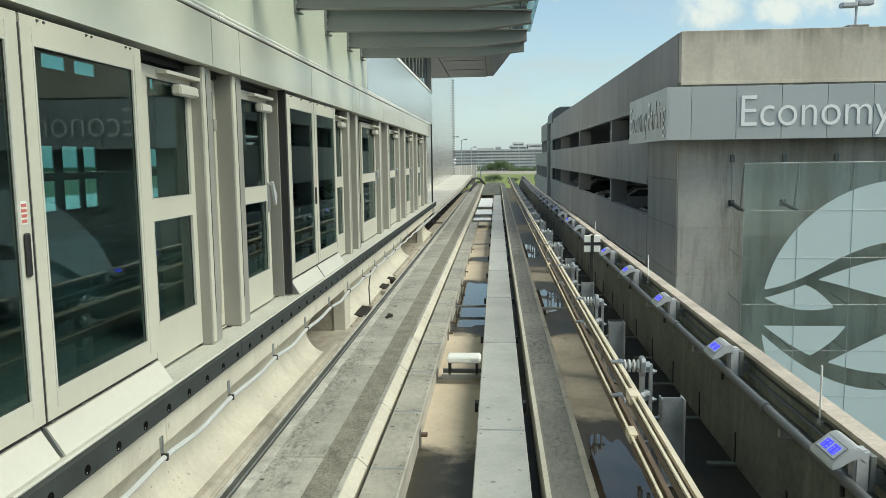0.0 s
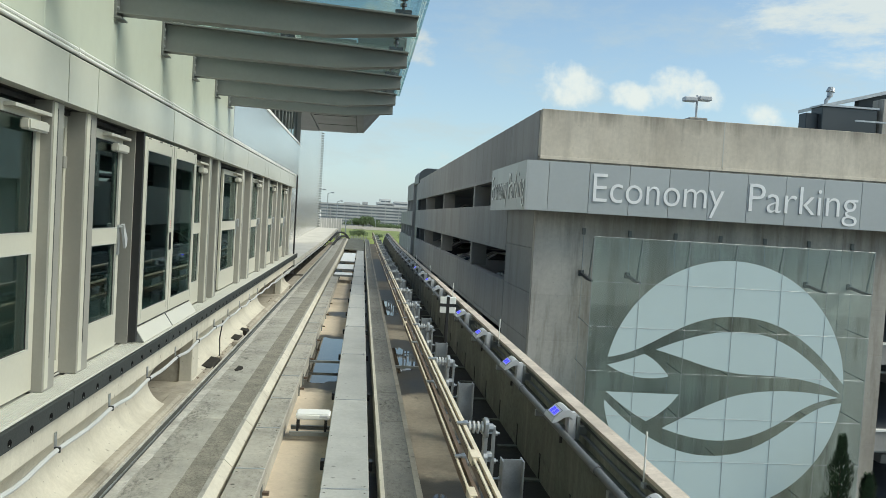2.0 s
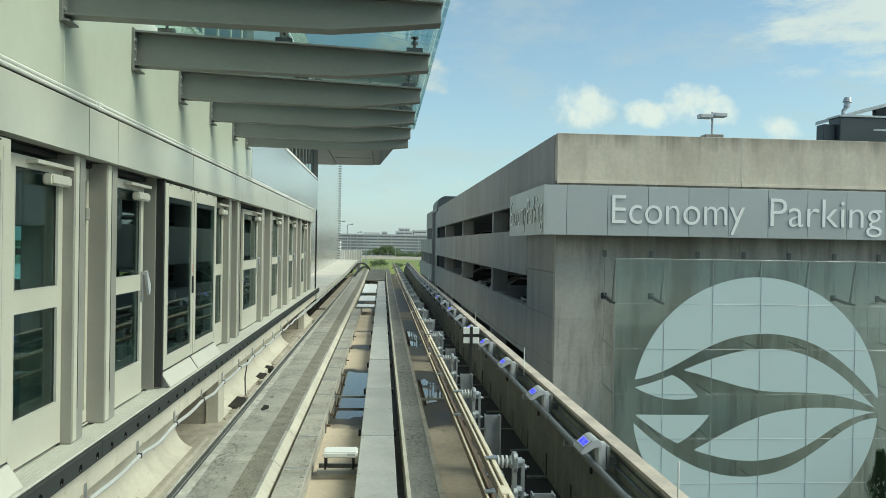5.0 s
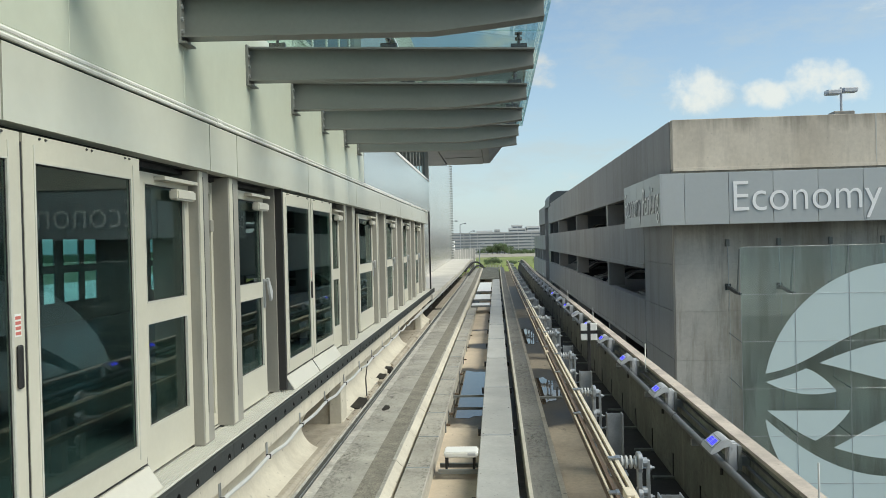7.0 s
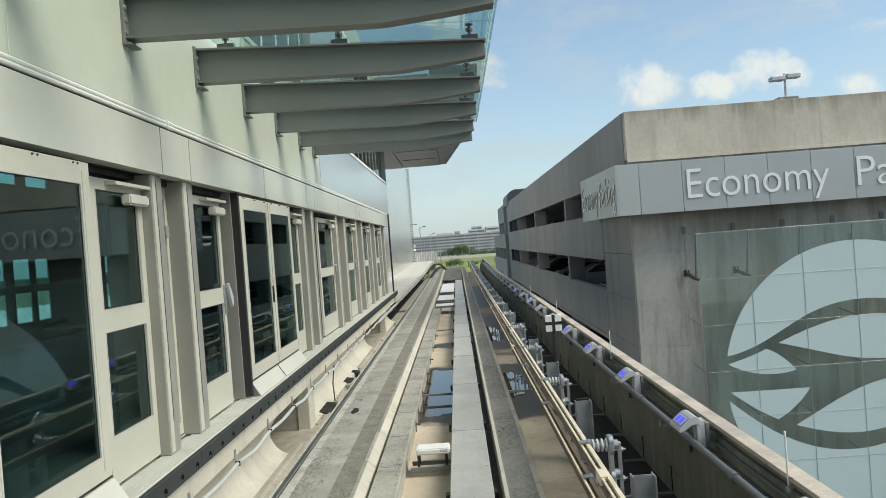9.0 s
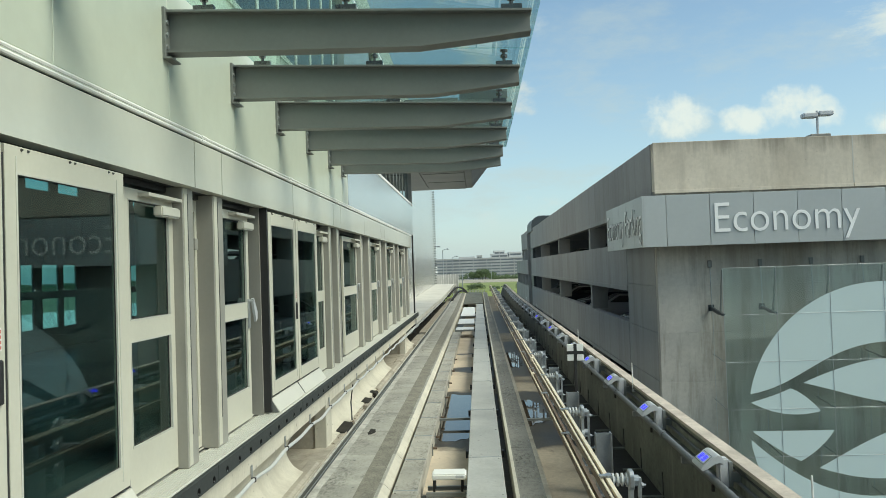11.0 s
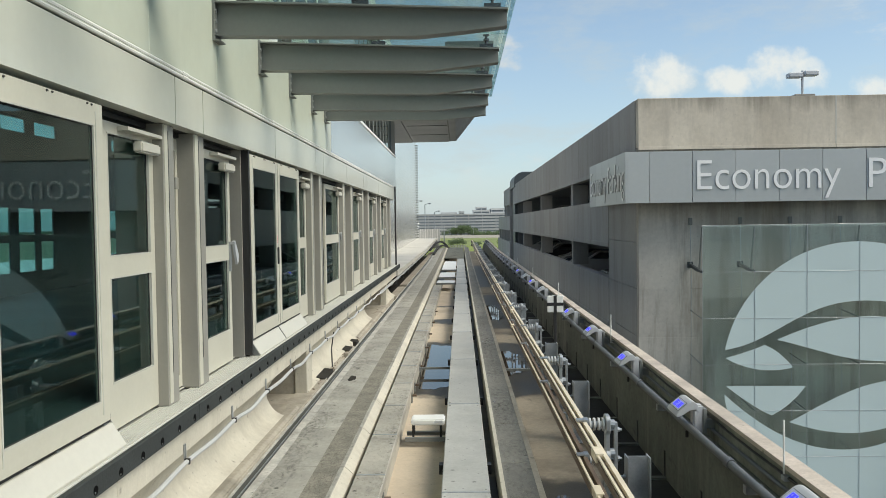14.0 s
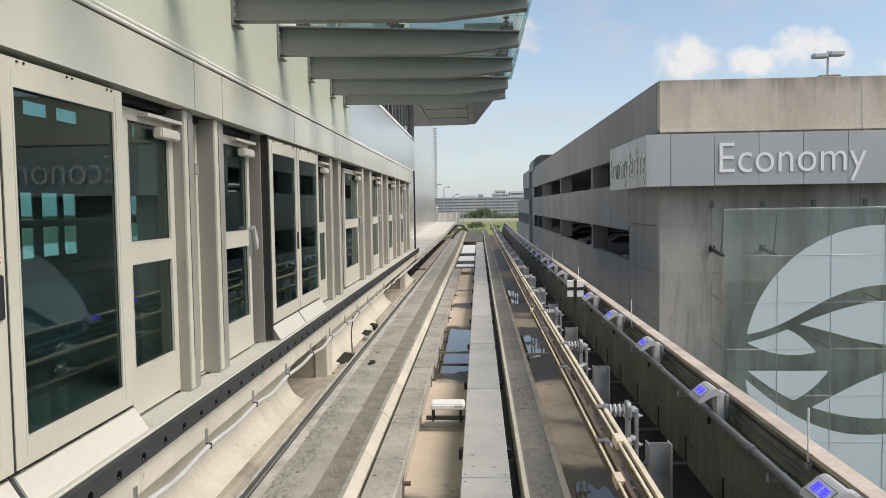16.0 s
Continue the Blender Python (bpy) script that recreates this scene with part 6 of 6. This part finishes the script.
def car(x, y, z, rz, p):
    t = new("parked_car")
    t.matrix_basis = pose(x, y, z, 0, 0, rz)
    tagged(t, car_words[p] + " car parked inside the garage", "car", "parked cars")
    prof = [(-2.2, 0.28), (-2.25, 0.6), (-2.1, 0.85), (-1.3, 0.95), (-0.75, 1.42), (0.75, 1.45), (1.5, 1.0), (2.15, 0.9), (2.25, 0.55), (2.2, 0.28)]
    bm = prism(B(), prof, -0.88, 0.88, "x")
    bevelled(bm, 0.06, 2)
    part("body", bm, paint[p], t, smooth=True)
    for sx in (-0.895, 0.885):
        part("side_window", prism(B(), [(-1.1, 0.98), (-0.7, 1.34), (0.7, 1.36), (1.25, 1.02)], sx, sx + 0.01, "x"), M["window_glass"], t)
    part("rear_window", prism(B(), [(-1.33, 0.96), (-0.80, 1.40), (-0.82, 1.42), (-1.36, 0.98)], -0.7, 0.7, "x"), M["window_glass"], t)
    for sx in (-0.86, 0.70):
        for yy in (-1.4, 1.4):
            w_ = part("wheel", rod(B(), (sx, yy, 0.33), (sx + 0.16, yy, 0.33), 0.33, 18), M["rubber"], t)
    for sx in (-0.8, 0.5):
        part("tail_light", box(B(), sx, sx + 0.3, -2.27, -2.2, 0.62, 0.78), M["red"], t)


for i, (x, y, p) in enumerate(((8.7, 33.0, 2), (8.7, 36.2, 0), (8.7, 46.2, 1), (8.7, 49.4, 3), (8.7, 52.0, 0), (8.7, 61.0, 2), (8.7, 64.0, 1), (8.7, 76.0, 0))):
    car(x, y, -1.75, 90, p)
for x, y, p in ((8.7, 47.5, 1), (8.7, 62.0, 0)):
    car(x, y, 1.2, 90, p)


# ---- trees, lawns and the distance ----
def cypress(x, y, h, seed):
    t = thing("cypress", (x, y, GROUND), "narrow dark green conifer beside the garage", "tree", "conifers")
    rnd = random.Random(seed)
    part("trunk", rod(B(), (0, 0, 0), (0, 0, h * 0.9), 0.08, 7, 0.02), M["bark"], t)
    bm = B()
    for i in range(3400):
        f = rnd.random() ** 0.8
        z = 0.15 + f * (h - 0.2)
        r = (0.74 * (1 - f) ** 0.75 + 0.06) * (0.55 + 0.5 * rnd.random()) * (1 + 0.25 * math.sin(z * 5 + seed))
        a = rnd.uniform(0, 2 * math.pi)
        c = Vector((r * math.cos(a), r * math.sin(a), z))
        d = Vector((math.cos(a) * 0.5, math.sin(a) * 0.5, 1)).normalized() * rnd.uniform(0.10, 0.2)
        sidev = Vector((-math.sin(a), math.cos(a), 0)) * 0.035
        bm.faces.new([bm.verts.new(p_) for p_ in (c - sidev, c + d * 0.5 - sidev * 0.2, c + d, c + sidev)])
    part("crown", bm, M["leaf_dark"], t)


cypress(15.35, 23.6, 5.0, 1)
cypress(16.1, 23.3, 3.9, 2)


def tree(x, y, z, h, w, seed, leaves=1600):
    t = thing("broadleaf_tree", (x, y, z), "round green broadleaf tree in the distance", "tree", "distant trees")
    rnd = random.Random(seed)
    bm = rod(B(), (0, 0, 0), (0, 0, h * 0.5), h * 0.03, 7, h * 0.018)
    for i in range(5):
        a = i * 1.25 + seed
        rod(bm, (0, 0, h * 0.35), (w * 0.3 * math.cos(a), w * 0.3 * math.sin(a), h * 0.7), h * 0.014, 5, h * 0.005)
    part("trunk", bm, M["bark"], t)
    bm = B()
    clumps = [(rnd.uniform(-0.36, 0.36) * w, rnd.uniform(-0.36, 0.36) * w, rnd.uniform(0.42, 0.85) * h, rnd.uniform(0.14, 0.26) * w) for _ in range(16)]
    for i in range(leaves):
        cx, cy, cz, cr = clumps[i % 16]
        d = Vector((rnd.gauss(0, 1), rnd.gauss(0, 1), rnd.gauss(0, 0.8)))
        d = d.normalized() * cr * rnd.uniform(0.6, 1.05)
        c = Vector((cx, cy, cz)) + d
        u = Vector((rnd.gauss(0, 1), rnd.gauss(0, 1), rnd.gauss(0, 1))).normalized() * w * 0.035
        v = u.orthogonal().normalized() * w * 0.022
        bm.faces.new([bm.verts.new(p_) for p_ in (c - u, c + v, c + u, c - v)])
    part("crown", bm, M["leaf"], t)


rnd = random.Random(12)
for i in range(9):
    tree(-2.4 + i * 1.28 + rnd.uniform(-0.5, 0.5), 405 + rnd.uniform(0, 16), -6.4, (4.4, 5.6, 6.3, 6.9, 6.7, 6.9, 6.2, 5.4, 4.2)[i] + rnd.uniform(-0.3, 0.3), rnd.uniform(4.6, 6.4), i, 1500)
for i in range(9):
    tree(9.5 + i * 1.5, 412 + rnd.uniform(0, 20), -6.4, rnd.uniform(2.2, 3.6), rnd.uniform(3.5, 5), 20 + i, 700)
for i in range(14):
    tree(-60 + i * 4.2 + rnd.uniform(-1, 1), 430 + rnd.uniform(0, 40), -6.4, rnd.uniform(2.6, 4.6), rnd.uniform(4, 7), 30 + i, 700)
for x_, y_, h_, w_ in ((-1.1, 125, 1.0, 1.5), (-0.3, 126, 1.25, 1.6), (0.5, 125, 1.05, 1.4), (2.5, 124, 0.7, 1.0), (3.1, 126, 0.55, 1.0), (8.0, 130, 1.1, 1.8), (6.9, 128, 0.9, 1.6)):
    tree(x_, y_, -2.45, h_ + 0.2, w_, 60 + int(x_ * 10), 1100)
bm = prism(B(), [(95, GROUND), (122, -2.25), (164, -1.86), (186, -1.62), (230, -4.0), (300, -6.5), (460, -6.5), (520, GROUND)], -45, 300, "x")
struct("embankment", bm, M["grass"], "mown green embankment beyond the guideway", "ground")
struct("verge_road", prism(B(), [(164, -1.95), (165, -1.80), (178, -1.50), (179, -1.75)], -45, 300, "x"), M["ledge"], "pale distant road", "road")


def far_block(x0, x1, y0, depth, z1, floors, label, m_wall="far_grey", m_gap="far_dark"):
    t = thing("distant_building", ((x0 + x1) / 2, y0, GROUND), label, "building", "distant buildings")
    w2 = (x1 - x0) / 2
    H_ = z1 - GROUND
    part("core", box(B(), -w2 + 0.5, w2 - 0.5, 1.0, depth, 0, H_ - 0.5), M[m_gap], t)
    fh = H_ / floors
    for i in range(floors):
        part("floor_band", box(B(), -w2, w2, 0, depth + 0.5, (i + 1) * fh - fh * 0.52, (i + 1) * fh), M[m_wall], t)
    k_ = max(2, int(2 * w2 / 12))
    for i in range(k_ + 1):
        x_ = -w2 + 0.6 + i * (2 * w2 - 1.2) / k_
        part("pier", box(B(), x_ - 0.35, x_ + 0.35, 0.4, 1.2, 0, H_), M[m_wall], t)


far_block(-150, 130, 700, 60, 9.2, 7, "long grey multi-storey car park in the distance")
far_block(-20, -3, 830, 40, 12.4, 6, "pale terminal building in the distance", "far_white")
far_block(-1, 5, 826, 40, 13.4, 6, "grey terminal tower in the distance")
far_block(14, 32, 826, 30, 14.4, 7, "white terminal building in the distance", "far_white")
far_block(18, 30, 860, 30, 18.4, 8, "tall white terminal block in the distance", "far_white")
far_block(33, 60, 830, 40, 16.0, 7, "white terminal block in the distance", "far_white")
far_block(-60, -30, 560, 20, 2.0, 4, "low pale building in the distance", "far_white")


def street_lamp(x, y, h, arm):
    t = thing("street_lamp", (x, y, GROUND), "grey street lamp with an arm", "street lamp", "street lamps")
    part("pole", rod(B(), (0, 0, 0), (0, 0, h), 0.09, 8, 0.05), M["galv"], t)
    part("arm", rod(B(), (0, 0, h), (arm, 0, h + 0.15), 0.035, 6), M["galv"], t)
    part("lamp_head", bevelled(box(B(), min(arm, arm * 1.6), max(arm, arm * 1.6), -0.15, 0.15, h + 0.05, h + 0.2), 0.03), M["galv"], t)


for x, y, h, a in ((-4.02, 95, 13.1, 0.45), (-2.9, 96, 12.2, 0.4), (-5.2, 94, 13.4, 0.6), (-1.8, 97, 10.6, 0.4), (5.2, 300, 13.0, 1.2)):
    street_lamp(x, y, h, a)
# fence on the ledge beyond the building, following the bend
fen = thing("ledge_fence", (0, 0, 0), "pale metal fence with mesh panels on the ledge", "fence")
line = [(-4.0 + 2.1 * (i / 12) ** 1.3, 69.8 + i * 0.9) for i in range(13)]
for x, y in line:
    part("post", rod(B(), (x, y, -0.9 + crest(y)), (x, y, 0.62 + crest(min(y, 71))), 0.03, 6), M["white"], fen)
for (xa, ya), (xb, yb) in zip(line, line[1:]):
    for k in range(9):
        f = (k + 0.5) / 9
        x, y = xa + (xb - xa) * f, ya + (yb - ya) * f
        part("picket", box(B(), x - 0.012, x + 0.012, y - 0.05, y + 0.05, -0.6 + crest(min(y, 74)), 0.58 + crest(min(y, 71))), M["far_grey"], fen)
# small steel clips on both sides of the centre duct
bm = box(B(), -0.03, 0.03, -0.05, 0.05, -0.05, 0.05)
clip2 = finish(bm, "duct_clip", M["black"])
dc = thing("duct_clips", (0, 0, 0), "small black clips along the centre duct", "clip")
for i in range(14):
    for x_ in (-0.07, 0.415):
        piece("clip", clip2, dc, (x_, 6.2 + i * 3.1, RUN - 0.14 + crest(6.2 + i * 3.1)))
# low dark wood along the far side of the airfield
rnd = random.Random(31)
bm = B()
last = None
for i in range(241):
    y = -200 + i * 7.5
    x, z = -430 + 6 * math.sin(i * 0.7), GROUND + 6.6 + rnd.uniform(-1.4, 1.4)
    row = [bm.verts.new(c) for c in ((x, y, GROUND), (x + rnd.uniform(-1, 1), y, z - 2), (x - 3, y, z), (x - 9, y, z + rnd.uniform(-1, 0.5)), (x - 14, y, GROUND))]
    if last:
        for k in range(4):
            bm.faces.new((last[k], last[k + 1], row[k + 1], row[k]))
    last = row
tagged(new("far_wood", finish(bm, "far_wood", M["leaf_dark"])), "low dark line of trees beyond the airfield", "trees", "", "stuff")
# dirt and rubble on the ledge beside the guide rail
rnd = random.Random(77)
bm = B()
for i in range(220):
    y = rnd.choice((13.3, 14.6, 15.8, 17.5, 19.5, 22.5)) + rnd.gauss(0, 0.45)
    x = rnd.uniform(-2.21, -2.0)
    r = rnd.uniform(0.006, 0.028)
    z = LEDGE - 0.012
    pts_ = [bm.verts.new((x + r * rnd.uniform(0.5, 1.2) * math.cos(a), y + r * rnd.uniform(0.6, 1.8) * math.sin(a), z)) for a in (0.2, 1.5, 2.9, 4.3, 5.4)]
    tip = bm.verts.new((x, y, z + r * rnd.uniform(0.4, 0.9)))
    for k in range(5):
        bm.faces.new((pts_[k], pts_[(k + 1) % 5], tip))
tagged(new("ledge_rubble", finish(bm, "ledge_rubble", M["rail_brown"])), "dark rubble and dirt crumbs on the ledge", "rubble", "", "stuff")
ob = puddle(-1.595, 13.5, 0.055, 0.2, RUN - 0.0155, 45, 2.4)
ob.name = "wet_stain"
ob.data.materials[0] = M["mud_shade"]
tagged(ob, "black oval patch on the concrete", "stain", "dirt patches")
# thin dark hose hanging from the pipe to the ledge
hz = thing("drain_hose", (WALLX + 0.05, 14.2, -0.4), "thin dark hose hanging from the platform edge", "hose")
part("hose", rod(B(), (0, 0, 0.0), (-0.05, 0.05, -0.30), 0.010, 7), M["black"], hz)
part("hose", rod(B(), (-0.05, 0.05, -0.30), (-0.02, -0.06, -0.58), 0.012, 7), M["black"], hz)
